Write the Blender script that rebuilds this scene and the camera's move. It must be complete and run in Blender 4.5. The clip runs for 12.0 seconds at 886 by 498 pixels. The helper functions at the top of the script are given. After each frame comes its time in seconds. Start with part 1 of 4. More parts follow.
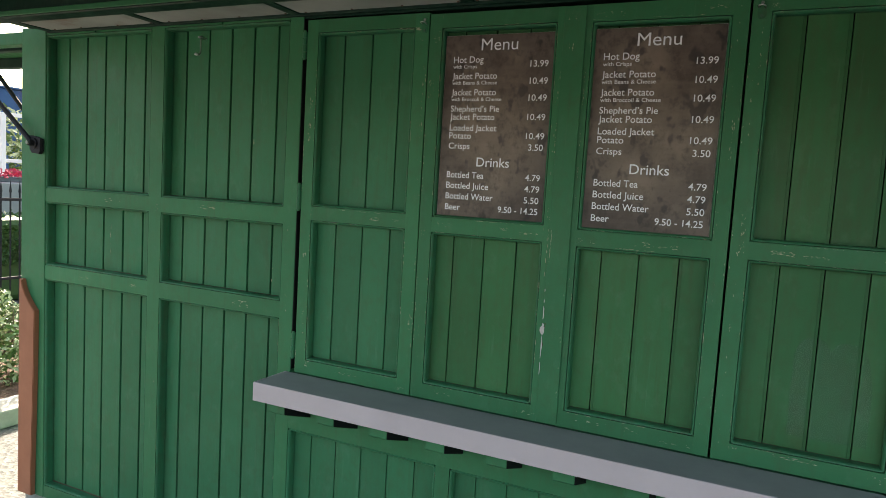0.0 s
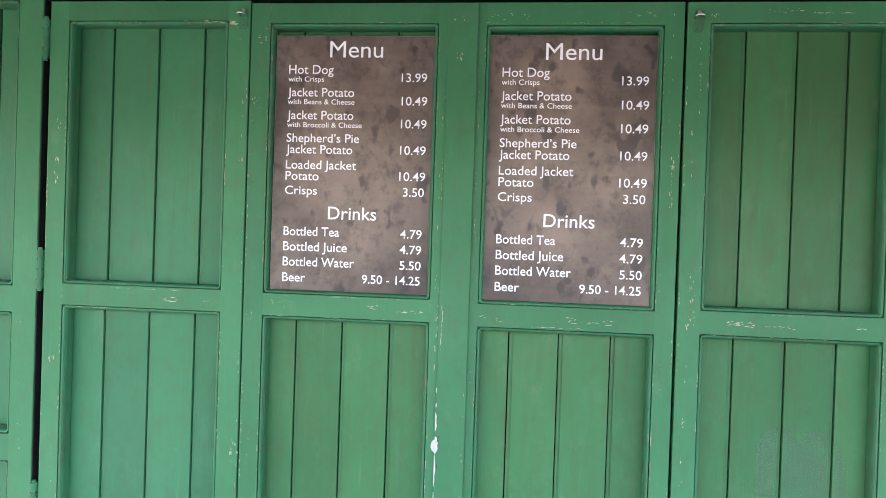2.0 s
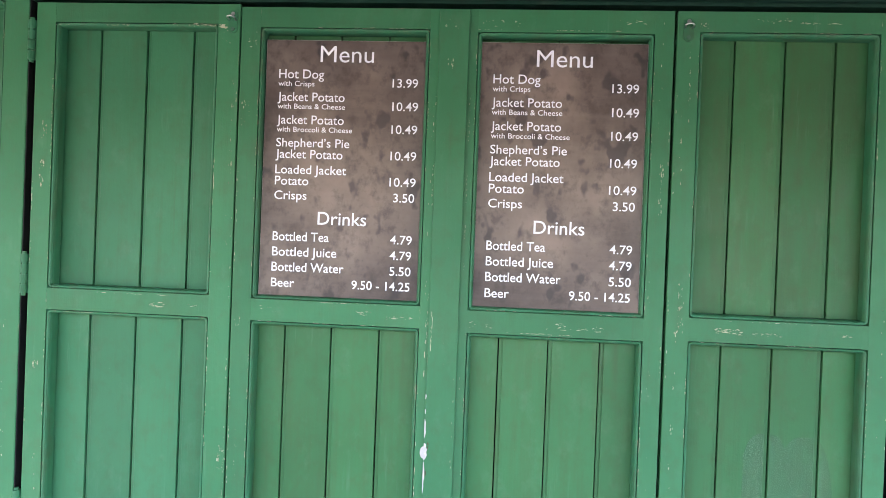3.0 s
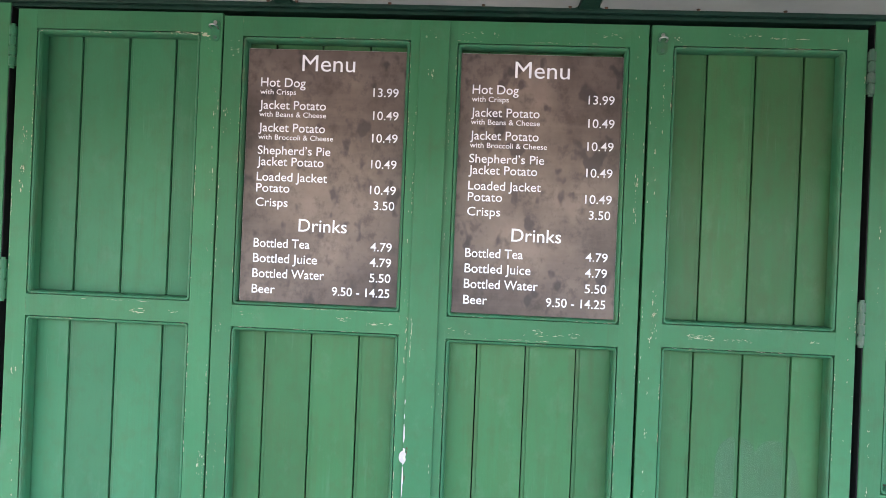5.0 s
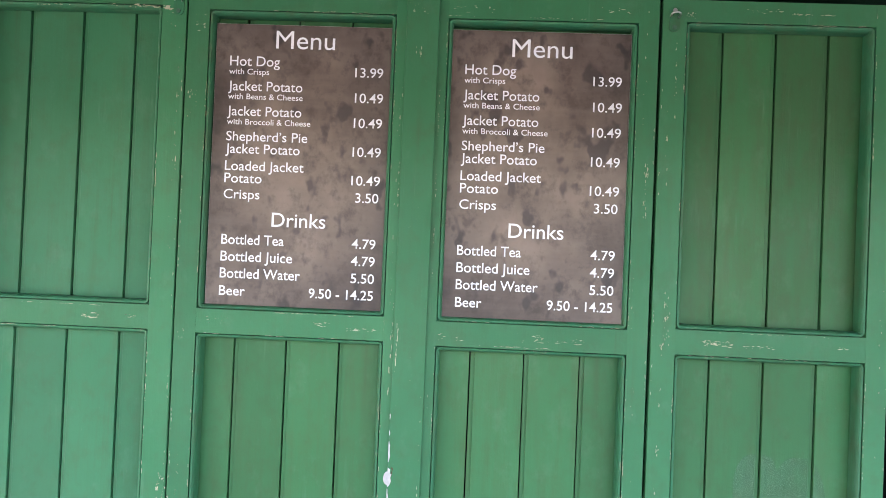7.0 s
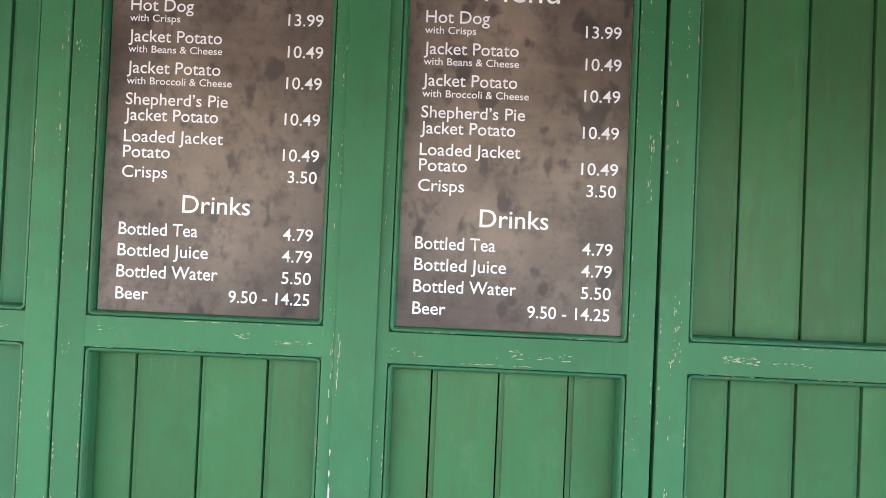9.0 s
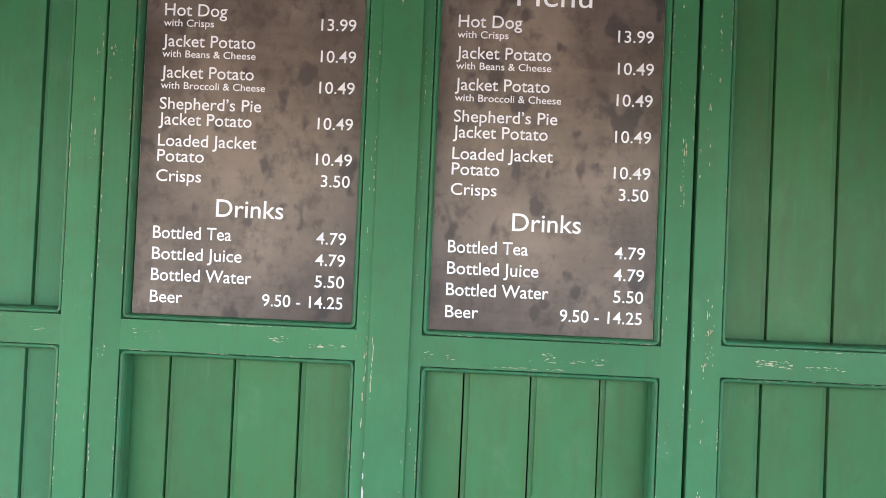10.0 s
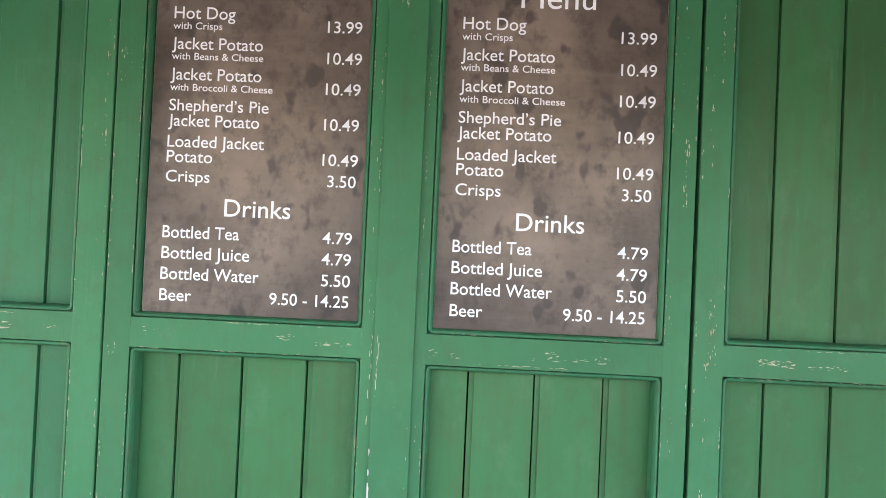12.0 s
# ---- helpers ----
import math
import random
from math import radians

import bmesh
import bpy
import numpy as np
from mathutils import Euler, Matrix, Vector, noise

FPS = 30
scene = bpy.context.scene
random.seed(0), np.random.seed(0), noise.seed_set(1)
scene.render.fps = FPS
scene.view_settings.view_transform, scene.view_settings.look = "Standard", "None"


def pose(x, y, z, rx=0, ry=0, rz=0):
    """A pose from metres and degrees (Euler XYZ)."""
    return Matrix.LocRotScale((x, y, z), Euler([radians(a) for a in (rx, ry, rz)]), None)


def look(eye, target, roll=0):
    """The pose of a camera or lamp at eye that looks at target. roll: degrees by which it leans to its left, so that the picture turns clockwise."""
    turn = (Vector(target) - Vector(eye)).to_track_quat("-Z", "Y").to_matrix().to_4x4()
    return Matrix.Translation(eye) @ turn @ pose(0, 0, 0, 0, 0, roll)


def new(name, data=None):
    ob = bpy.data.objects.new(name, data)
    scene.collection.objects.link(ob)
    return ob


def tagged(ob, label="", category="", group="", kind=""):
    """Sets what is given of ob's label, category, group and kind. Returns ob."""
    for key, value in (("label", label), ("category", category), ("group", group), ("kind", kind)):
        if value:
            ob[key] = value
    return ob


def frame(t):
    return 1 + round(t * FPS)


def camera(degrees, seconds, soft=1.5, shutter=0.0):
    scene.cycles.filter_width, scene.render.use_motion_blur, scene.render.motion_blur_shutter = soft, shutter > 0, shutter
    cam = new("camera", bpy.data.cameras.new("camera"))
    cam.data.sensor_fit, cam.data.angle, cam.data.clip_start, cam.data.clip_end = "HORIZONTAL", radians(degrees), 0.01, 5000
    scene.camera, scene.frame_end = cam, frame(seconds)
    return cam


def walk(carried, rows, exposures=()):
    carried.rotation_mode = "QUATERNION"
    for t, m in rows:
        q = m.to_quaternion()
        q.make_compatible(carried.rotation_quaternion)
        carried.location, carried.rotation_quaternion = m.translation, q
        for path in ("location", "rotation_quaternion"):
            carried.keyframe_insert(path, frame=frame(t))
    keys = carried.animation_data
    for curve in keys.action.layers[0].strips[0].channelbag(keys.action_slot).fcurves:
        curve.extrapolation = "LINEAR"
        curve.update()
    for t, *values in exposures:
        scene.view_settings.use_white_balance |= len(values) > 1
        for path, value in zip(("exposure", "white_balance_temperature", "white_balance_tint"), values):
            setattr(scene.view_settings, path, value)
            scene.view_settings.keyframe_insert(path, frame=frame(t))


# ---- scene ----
cam = camera(66.3, 12.0, 0.6)
PATH = [
    (0, (0.578, -2.069, 1.651), (-0.266, -0.264, 1.474), 3.4),
    (0.1, (0.528, -2.023, 1.657), (-0.23, -0.179, 1.504), 3.3),
    (0.2, (0.475, -1.987, 1.67), (-0.188, -0.105, 1.539), 3.1),
    (0.3, (0.421, -1.953, 1.685), (-0.149, -0.04, 1.569), 2.9),
    (0.4, (0.398, -1.898, 1.681), (-0.103, 0.036, 1.594), 2.8),
    (0.5, (0.374, -1.846, 1.676), (-0.064, 0.105, 1.613), 2.5),
    (0.7, (0.305, -1.733, 1.69), (-0.034, 0.238, 1.651), 1.8),
    (1, (0.235, -1.598, 1.684), (-0.063, 0.38, 1.66), 1.7),
    (1.5, (0.161, -1.549, 1.683), (-0.074, 0.437, 1.665), 1.7),
    (2, (0.138, -1.529, 1.685), (-0.067, 0.46, 1.666), 1.9),
    (2.5, (0.132, -1.525, 1.689), (-0.052, 0.467, 1.674), 2.0),
    (3, (0.128, -1.528, 1.695), (-0.036, 0.466, 1.682), 2.2),
    (5, (0.138, -1.551, 1.701), (0.023, 0.446, 1.704), 2.4),
    (5.5, (0.143, -1.554, 1.701), (0.037, 0.443, 1.706), 2.4),
    (6, (0.142, -1.551, 1.703), (0.042, 0.446, 1.71), 2.4),
    (6.5, (0.142, -1.499, 1.694), (0.05, 0.499, 1.706), 2.4),
    (6.7, (0.125, -1.462, 1.681), (0.04, 0.536, 1.704), 2.4),
    (8.3, (0.151, -1.121, 1.681), (0.091, 0.878, 1.708), 2.4),
    (8.5, (0.161, -1.108, 1.666), (0.113, 0.89, 1.711), 2.5),
    (9, (0.172, -1.108, 1.669), (0.125, 0.891, 1.704), 2.5),
    (9.5, (0.159, -1.113, 1.673), (0.107, 0.886, 1.706), 2.4),
    (10, (0.124, -1.114, 1.675), (0.066, 0.885, 1.706), 2.5),
    (10.5, (0.1, -1.113, 1.673), (0.036, 0.886, 1.704), 2.5),
    (11, (0.102, -1.113, 1.672), (0.03, 0.886, 1.707), 2.5),
    (11.5, (0.116, -1.12, 1.674), (0.035, 0.878, 1.707), 2.6),
    (12, (0.131, -1.127, 1.675), (0.048, 0.871, 1.704), 2.6),
]
EXPOSURES = [(0, 2.32, 7800, 8), (0.1, 2.85, 7700, 11), (0.2, 3.29, 7500, 15), (0.3, 3.67, 7300, 18), (0.5, 3.99, 7050, 21), (6.7, 3.97, 7050, 21), (8.3, 3.90, 7350, 17), (12, 3.87, 7350, 17)]
walk(cam, [(t, look(eye, target, roll)) for t, eye, target, roll in PATH], EXPOSURES)

# ---- world, sun ----
world = bpy.data.worlds.new("sky")
scene.world = world
world.use_nodes = True
wn = world.node_tree
sky = wn.nodes.new("ShaderNodeTexSky")
sky.sky_type, sky.sun_disc = "NISHITA", False
sky.sun_elevation, sky.sun_rotation = radians(34), radians(-40)
sky.air_density, sky.dust_density, sky.ozone_density = 1.0, 4.0, 1.0
wn.links.new(sky.outputs[0], wn.nodes["Background"].inputs[0])
wn.nodes["Background"].inputs[1].default_value = 0.12

sun_data = bpy.data.lights.new("sun", "SUN")
sun_data.energy, sun_data.angle, sun_data.color = 2.8, radians(0.6), (1.0, 0.975, 0.94)
sun = new("sun", sun_data)
sun.matrix_world = look((-5.0, 5.9, 5.2), (0, 0, 0))


# ---- materials ----
def material(name, rough=0.6, metal=0.0, gloss=0.4):
    m = bpy.data.materials.new(name)
    m.use_nodes = True
    n = m.node_tree.nodes
    b = n["Principled BSDF"]
    b.inputs["Roughness"].default_value, b.inputs["Metallic"].default_value = rough, metal
    b.inputs["Specular IOR Level"].default_value = gloss
    return m, m.node_tree, b


def node(tree, kind, **values):
    n = tree.nodes.new(kind)
    for k, v in values.items():
        n.inputs[k].default_value = v
    return n


def noise_tex(tree, scale, detail=4.0, rough=0.55, stretch=(1, 1, 1), shift=(0, 0, 0)):
    geo = tree.nodes.new("ShaderNodeNewGeometry")
    mapping = tree.nodes.new("ShaderNodeMapping")
    mapping.inputs["Scale"].default_value = stretch
    mapping.inputs["Location"].default_value = shift
    tree.links.new(geo.outputs["Position"], mapping.inputs["Vector"])
    tex = node(tree, "ShaderNodeTexNoise", Scale=scale, Detail=detail, Roughness=rough)
    tree.links.new(mapping.outputs[0], tex.inputs["Vector"])
    return tex.outputs["Fac"]


def ramp(tree, fac, low, high, a=(0, 0, 0, 1), b=(1, 1, 1, 1)):
    r = tree.nodes.new("ShaderNodeValToRGB")
    r.color_ramp.elements[0].position, r.color_ramp.elements[1].position = low, high
    r.color_ramp.elements[0].color, r.color_ramp.elements[1].color = a, b
    tree.links.new(fac, r.inputs[0])
    return r.outputs[0]


def mix(tree, fac, a, b, mode="MIX"):
    m = tree.nodes.new("ShaderNodeMix")
    m.data_type, m.blend_type = "RGBA", mode
    for socket, value in ((m.inputs[0], fac), (m.inputs[6], a), (m.inputs[7], b)):
        if isinstance(value, bpy.types.NodeSocket):
            tree.links.new(value, socket)
        else:
            socket.default_value = value
    return m.outputs[2]


def maths(tree, op, a, b):
    m = tree.nodes.new("ShaderNodeMath")
    m.operation = op
    for socket, value in ((m.inputs[0], a), (m.inputs[1], b)):
        if isinstance(value, bpy.types.NodeSocket):
            tree.links.new(value, socket)
        else:
            socket.default_value = value
    return m.outputs[0]


def bump(tree, bsdf, height, strength, distance):
    b = node(tree, "ShaderNodeBump", Strength=strength, Distance=distance)
    tree.links.new(height, b.inputs["Height"])
    tree.links.new(b.outputs[0], bsdf.inputs["Normal"])


def rgb(r, g, b):
    return (r, g, b, 1.0)


def painted_wood(name, fresh, faded, grime, grime_low, grime_high, worn=-2.0, rough=0.44):
    """Brushed oil paint on wood: faded patches, a film of dirt, brush marks along the grain, chips on worn edges."""
    m, t, b = material(name, rough, 0.0, 0.22)
    patch = ramp(t, noise_tex(t, 2.3, 3.0), 0.32, 0.70)
    col = mix(t, patch, fresh, faded)
    streak = ramp(t, noise_tex(t, 9.0, 5.0, 0.6, (3.0, 3.0, 0.35), (4, 1, 2)), grime_low, grime_high)
    col = mix(t, maths(t, "MULTIPLY", streak, 0.7), col, grime)
    film = ramp(t, noise_tex(t, 26.0, 6.0, 0.68, (1, 1, 0.8), (9, 2, 4)), 0.48, 0.70)
    col = mix(t, maths(t, "MULTIPLY", film, 0.42), col, grime)
    runs = ramp(t, noise_tex(t, 30.0, 4.0, 0.6, (1.6, 1.0, 0.05), (2, 8, 1)), 0.52, 0.68)
    runs = maths(t, "MULTIPLY", runs, ramp(t, noise_tex(t, 5.0, 3.0, 0.5, (1, 1, 0.6), (5, 5, 9)), 0.45, 0.68))
    col = mix(t, maths(t, "MULTIPLY", runs, 0.55), col, grime)
    scuff = ramp(t, noise_tex(t, 48.0, 4.0, 0.65, (1.2, 1.0, 0.10), (6, 1, 3)), 0.60, 0.74)
    scuff = maths(t, "MULTIPLY", scuff, ramp(t, noise_tex(t, 4.2, 2.0, 0.5, (1, 1, 1), (1, 9, 6)), 0.50, 0.66))
    col = mix(t, maths(t, "MULTIPLY", scuff, 0.45), col, mix(t, 0.35, faded, rgb(0.22, 0.36, 0.26)))
    worn_pale = ramp(t, noise_tex(t, 17.0, 5.0, 0.65, (1, 1, 0.7), (1, 6, 8)), 0.56, 0.74)
    col = mix(t, maths(t, "MULTIPLY", worn_pale, 0.30), col, mix(t, 0.22, faded, rgb(0.30, 0.40, 0.30)))
    info = t.nodes.new("ShaderNodeObjectInfo")
    vary = node(t, "ShaderNodeHueSaturation", Saturation=1.0)
    shade = t.nodes.new("ShaderNodeMapRange")
    shade.inputs["To Min"].default_value, shade.inputs["To Max"].default_value = 0.90, 1.10
    t.links.new(info.outputs["Random"], shade.inputs["Value"])
    t.links.new(shade.outputs[0], vary.inputs["Value"])
    t.links.new(col, vary.inputs["Color"])
    col = vary.outputs[0]
    speck = ramp(t, noise_tex(t, 210.0, 2.0), 0.73, 0.76)
    col = mix(t, maths(t, "MULTIPLY", speck, 0.12), col, rgb(0.36, 0.42, 0.30))
    if worn > -1:
        bev = t.nodes.new("ShaderNodeBevel")
        bev.samples = 4
        bev.inputs["Radius"].default_value = 0.003
        geo = t.nodes.new("ShaderNodeNewGeometry")
        dot = t.nodes.new("ShaderNodeVectorMath")
        dot.operation = "DOT_PRODUCT"
        t.links.new(bev.outputs[0], dot.inputs[0])
        t.links.new(geo.outputs["True Normal"], dot.inputs[1])
        edge = ramp(t, dot.outputs["Value"], 0.86, 0.985, rgb(1, 1, 1), rgb(0, 0, 0))
        where = ramp(t, noise_tex(t, 6.0, 4.0, 0.7, (1, 1, 0.6), (7, 3, 1)), 0.57 - worn, 0.64 - worn)
        flake = ramp(t, noise_tex(t, 120.0, 4.0, 0.75, (1, 1, 0.35)), 0.53, 0.60)
        chip = maths(t, "MULTIPLY", maths(t, "MULTIPLY", edge, where), flake)
        col = mix(t, chip, col, rgb(0.38, 0.34, 0.22))
    t.links.new(col, b.inputs["Base Color"])
    gloss = ramp(t, noise_tex(t, 14.0, 3.0), 0.3, 0.75, rgb(rough - 0.08, 0, 0), rgb(rough + 0.14, 0, 0))
    sep = t.nodes.new("ShaderNodeSeparateColor")
    t.links.new(gloss, sep.inputs[0])
    t.links.new(sep.outputs[0], b.inputs["Roughness"])
    grain = maths(t, "ADD", noise_tex(t, 160.0, 3.0, 0.6, (1, 1, 0.06)), maths(t, "MULTIPLY", noise_tex(t, 34.0, 4.0, 0.6), 2.2))
    bump(t, b, grain, 0.25, 0.0012)
    return m


def mottled(name, a, b_col, scale, rough, bump_scale=60.0, strength=0.2, distance=0.002, low=0.35, high=0.68, metal=0.0):
    m, t, b = material(name, rough, metal)
    col = mix(t, ramp(t, noise_tex(t, scale, 6.0, 0.65), low, high), a, b_col)
    t.links.new(col, b.inputs["Base Color"])
    bump(t, b, noise_tex(t, bump_scale, 4.0), strength, distance)
    return m


def stained_panel():
    """Off-white panel with grey weathering and a few rust stains."""
    m, t, b = material("off_white_soffit", 0.7)
    col = mix(t, ramp(t, noise_tex(t, 2.6, 5.0, 0.6), 0.38, 0.75), rgb(0.40, 0.41, 0.39), rgb(0.25, 0.255, 0.235))
    col = mix(t, maths(t, "MULTIPLY", ramp(t, noise_tex(t, 3.4, 4.0, 0.6, (1, 1, 1), (0.35, 0.2, 0)), 0.60, 0.72), 0.75), col, rgb(0.20, 0.10, 0.05))
    t.links.new(col, b.inputs["Base Color"])
    bump(t, b, noise_tex(t, 25.0, 4.0), 0.15, 0.002)
    return m


FRAME = painted_wood("green_frame_paint", rgb(0.028, 0.160, 0.069), rgb(0.045, 0.196, 0.089), rgb(0.056, 0.125, 0.058), 0.58, 0.92, 0.025)
BOARD = painted_wood("green_board_paint", rgb(0.028, 0.162, 0.073), rgb(0.044, 0.192, 0.093), rgb(0.054, 0.122, 0.056), 0.52, 0.90)
DULL = painted_wood("weathered_green_board_paint", rgb(0.031, 0.150, 0.056), rgb(0.043, 0.174, 0.070), rgb(0.056, 0.112, 0.044), 0.46, 0.82)
GRIMY = painted_wood("grimy_green_board_paint", rgb(0.030, 0.142, 0.052), rgb(0.044, 0.164, 0.065), rgb(0.060, 0.104, 0.043), 0.42, 0.78)
LEDGE = painted_wood("green_moulding_paint", rgb(0.022, 0.150, 0.070), rgb(0.034, 0.180, 0.088), rgb(0.068, 0.092, 0.044), 0.50, 0.80, 0.035)
# roof green darkened well below the wall's, with the eaves' shade in the colour
SHADEGREEN = painted_wood("roof_green_darkened_for_shade", rgb(0.006, 0.032, 0.021), rgb(0.009, 0.042, 0.028), rgb(0.009, 0.020, 0.014), 0.50, 0.9)
STEEL = mottled("weathered_steel", rgb(0.30, 0.32, 0.30), rgb(0.16, 0.20, 0.16), 60.0, 0.45, metal=0.8)
BRIGHT = mottled("bright_zinc", rgb(0.62, 0.62, 0.60), rgb(0.45, 0.45, 0.43), 90.0, 0.28, metal=1.0)
HINGE = mottled("overpainted_hinge", rgb(0.045, 0.115, 0.072), rgb(0.12, 0.14, 0.115), 45.0, 0.45, low=0.5, high=0.75)
IRON = mottled("black_iron", rgb(0.008, 0.010, 0.016), rgb(0.018, 0.018, 0.022), 40.0, 0.75)
COUNTERTOP = mottled("grey_counter_top", rgb(0.275, 0.262, 0.262), rgb(0.325, 0.310, 0.310), 6.0, 0.38, 220.0, 0.06, 0.0005)
COUNTEREDGE = mottled("pale_counter_edge", rgb(0.50, 0.425, 0.435), rgb(0.56, 0.48, 0.49), 5.0, 0.55, 120.0, 0.08, 0.0005)
SOFFIT = stained_panel()
BROWN = mottled("brown_wood_paint", rgb(0.36, 0.135, 0.072), rgb(0.30, 0.110, 0.058), 8.0, 0.55, 80.0, 0.2, 0.001)
CREAM = mottled("bare_cream_undercoat", rgb(0.36, 0.36, 0.22), rgb(0.54, 0.52, 0.39), 120.0, 0.75)
BAREWHITE = mottled("bare_white_primer", rgb(0.62, 0.60, 0.59), rgb(0.48, 0.46, 0.44), 90.0, 0.75)
DIRT = mottled("settled_brown_dirt", rgb(0.120, 0.088, 0.050), rgb(0.165, 0.120, 0.072), 60.0, 0.95, 300.0, 0.8, 0.001)
RUST = mottled("rusty_screw", rgb(0.10, 0.045, 0.02), rgb(0.05, 0.03, 0.02), 200.0, 0.7)
PLINTH = mottled("grey_plinth", rgb(0.30, 0.32, 0.30), rgb(0.20, 0.22, 0.20), 9.0, 0.8)
LETTER = mottled("white_print", rgb(0.92, 0.92, 0.94), rgb(0.89, 0.89, 0.91), 20.0, 0.45, strength=0.0)
# near black: unseen interior, plus shade painted on jambs, brackets and counter underside
NEARBLACK = mottled("near_black_interior_and_shade", rgb(0.005, 0.005, 0.006), rgb(0.003, 0.003, 0.004), 5.0, 0.8)
CONCRETE = mottled("grey_render", rgb(0.34, 0.34, 0.34), rgb(0.26, 0.26, 0.27), 1.5, 0.85)
STONE = mottled("pale_kerb_stone", rgb(0.52, 0.50, 0.45), rgb(0.36, 0.34, 0.31), 7.0, 0.85, 60.0, 0.5, 0.004)
MULCH = mottled("bark_mulch", rgb(0.16, 0.075, 0.055), rgb(0.30, 0.19, 0.15), 45.0, 0.9, 60.0, 1.0, 0.02)
LEAF = mottled("shrub_leaf", rgb(0.050, 0.110, 0.025), rgb(0.13, 0.19, 0.05), 14.0, 0.5)
LEAFPALE = mottled("variegated_leaf", rgb(0.62, 0.64, 0.48), rgb(0.34, 0.42, 0.18), 14.0, 0.5)
HEDGELEAF = mottled("hedge_leaf", rgb(0.030, 0.085, 0.018), rgb(0.06, 0.13, 0.03), 10.0, 0.55)
BLUEWALL = mottled("blue_render", rgb(0.035, 0.10, 0.24), rgb(0.05, 0.13, 0.28), 0.6, 0.8)
WHITEPAINT = mottled("white_paint", rgb(0.80, 0.80, 0.80), rgb(0.70, 0.70, 0.70), 4.0, 0.6)
RED = mottled("red_paint", rgb(0.42, 0.05, 0.03), rgb(0.50, 0.08, 0.04), 4.0, 0.5)
SLATE = mottled("slate_tile", rgb(0.10, 0.12, 0.14), rgb(0.16, 0.18, 0.20), 3.0, 0.7)
PETAL = mottled("red_flower", rgb(0.45, 0.03, 0.08), rgb(0.55, 0.06, 0.12), 20.0, 0.6)
TRUNK = mottled("bark", rgb(0.10, 0.07, 0.05), rgb(0.17, 0.13, 0.10), 12.0, 0.9)


def poster_print():
    """Printed brushed-metal picture: brown grey with dark smudges and cloudy patches."""
    m, t, b = material("brown_metal_print", 0.40, 0.0, 0.25)
    cloud = ramp(t, noise_tex(t, 5.2, 5.0, 0.6, (1, 1, 0.8), (2.3, 0, 0.4)), 0.33, 0.66)
    col = mix(t, cloud, rgb(0.098, 0.075, 0.064), rgb(0.256, 0.200, 0.162))
    brushed = ramp(t, noise_tex(t, 70.0, 4.0, 0.6, (0.16, 1, 1)), 0.40, 0.90)
    col = mix(t, maths(t, "MULTIPLY", brushed, 0.35), col, rgb(0.250, 0.200, 0.172))
    fine = ramp(t, noise_tex(t, 42.0, 5.0, 0.65, (1, 1, 0.9), (3, 0, 5)), 0.50, 0.68)
    col = mix(t, maths(t, "MULTIPLY", fine, 0.6), col, rgb(0.075, 0.060, 0.053))
    smudge = ramp(t, noise_tex(t, 26.0, 2.0, 0.5, (1, 1, 0.75), (1.7, 0, 5.2)), 0.60, 0.68)
    col = mix(t, maths(t, "MULTIPLY", smudge, 0.75), col, rgb(0.062, 0.052, 0.052))
    # the printed picture is darker round its border
    gen = t.nodes.new("ShaderNodeTexCoord")
    sep = t.nodes.new("ShaderNodeSeparateXYZ")
    t.links.new(gen.outputs["Generated"], sep.inputs[0])
    side = maths(t, "MULTIPLY", maths(t, "MULTIPLY", sep.outputs[0], maths(t, "SUBTRACT", 1.0, sep.outputs[0])), 4.0)
    tall = maths(t, "MULTIPLY", maths(t, "MULTIPLY", sep.outputs[2], maths(t, "SUBTRACT", 1.0, sep.outputs[2])), 4.0)
    inner = maths(t, "ADD", maths(t, "MULTIPLY", side, tall), maths(t, "MULTIPLY", maths(t, "SUBTRACT", noise_tex(t, 6.0, 3.0), 0.5), 0.9))
    col = mix(t, 1.0, col, ramp(t, inner, 0.0, 0.75, rgb(0.66, 0.66, 0.68), rgb(1.10, 1.08, 1.06)), "MULTIPLY")
    t.links.new(col, b.inputs["Base Color"])
    bump(t, b, noise_tex(t, 9.0, 2.0), 0.05, 0.002)
    return m


PRINT = poster_print()


def dried_film():
    """A thin pale lime film that lets the paint show through."""
    m, t, b = material("pale_lime_film", 0.6, 0.0, 0.2)
    col = mix(t, ramp(t, noise_tex(t, 30.0, 4.0), 0.3, 0.7), rgb(0.16, 0.27, 0.20), rgb(0.20, 0.30, 0.23))
    t.links.new(col, b.inputs["Base Color"])
    cover = ramp(t, noise_tex(t, 9.0, 4.0, 0.6), 0.25, 0.75, rgb(0.06, 0.06, 0.06), rgb(0.22, 0.22, 0.22))
    sep = t.nodes.new("ShaderNodeSeparateColor")
    t.links.new(cover, sep.inputs[0])
    t.links.new(sep.outputs[0], b.inputs["Alpha"])
    return m


BLOOM = dried_film()


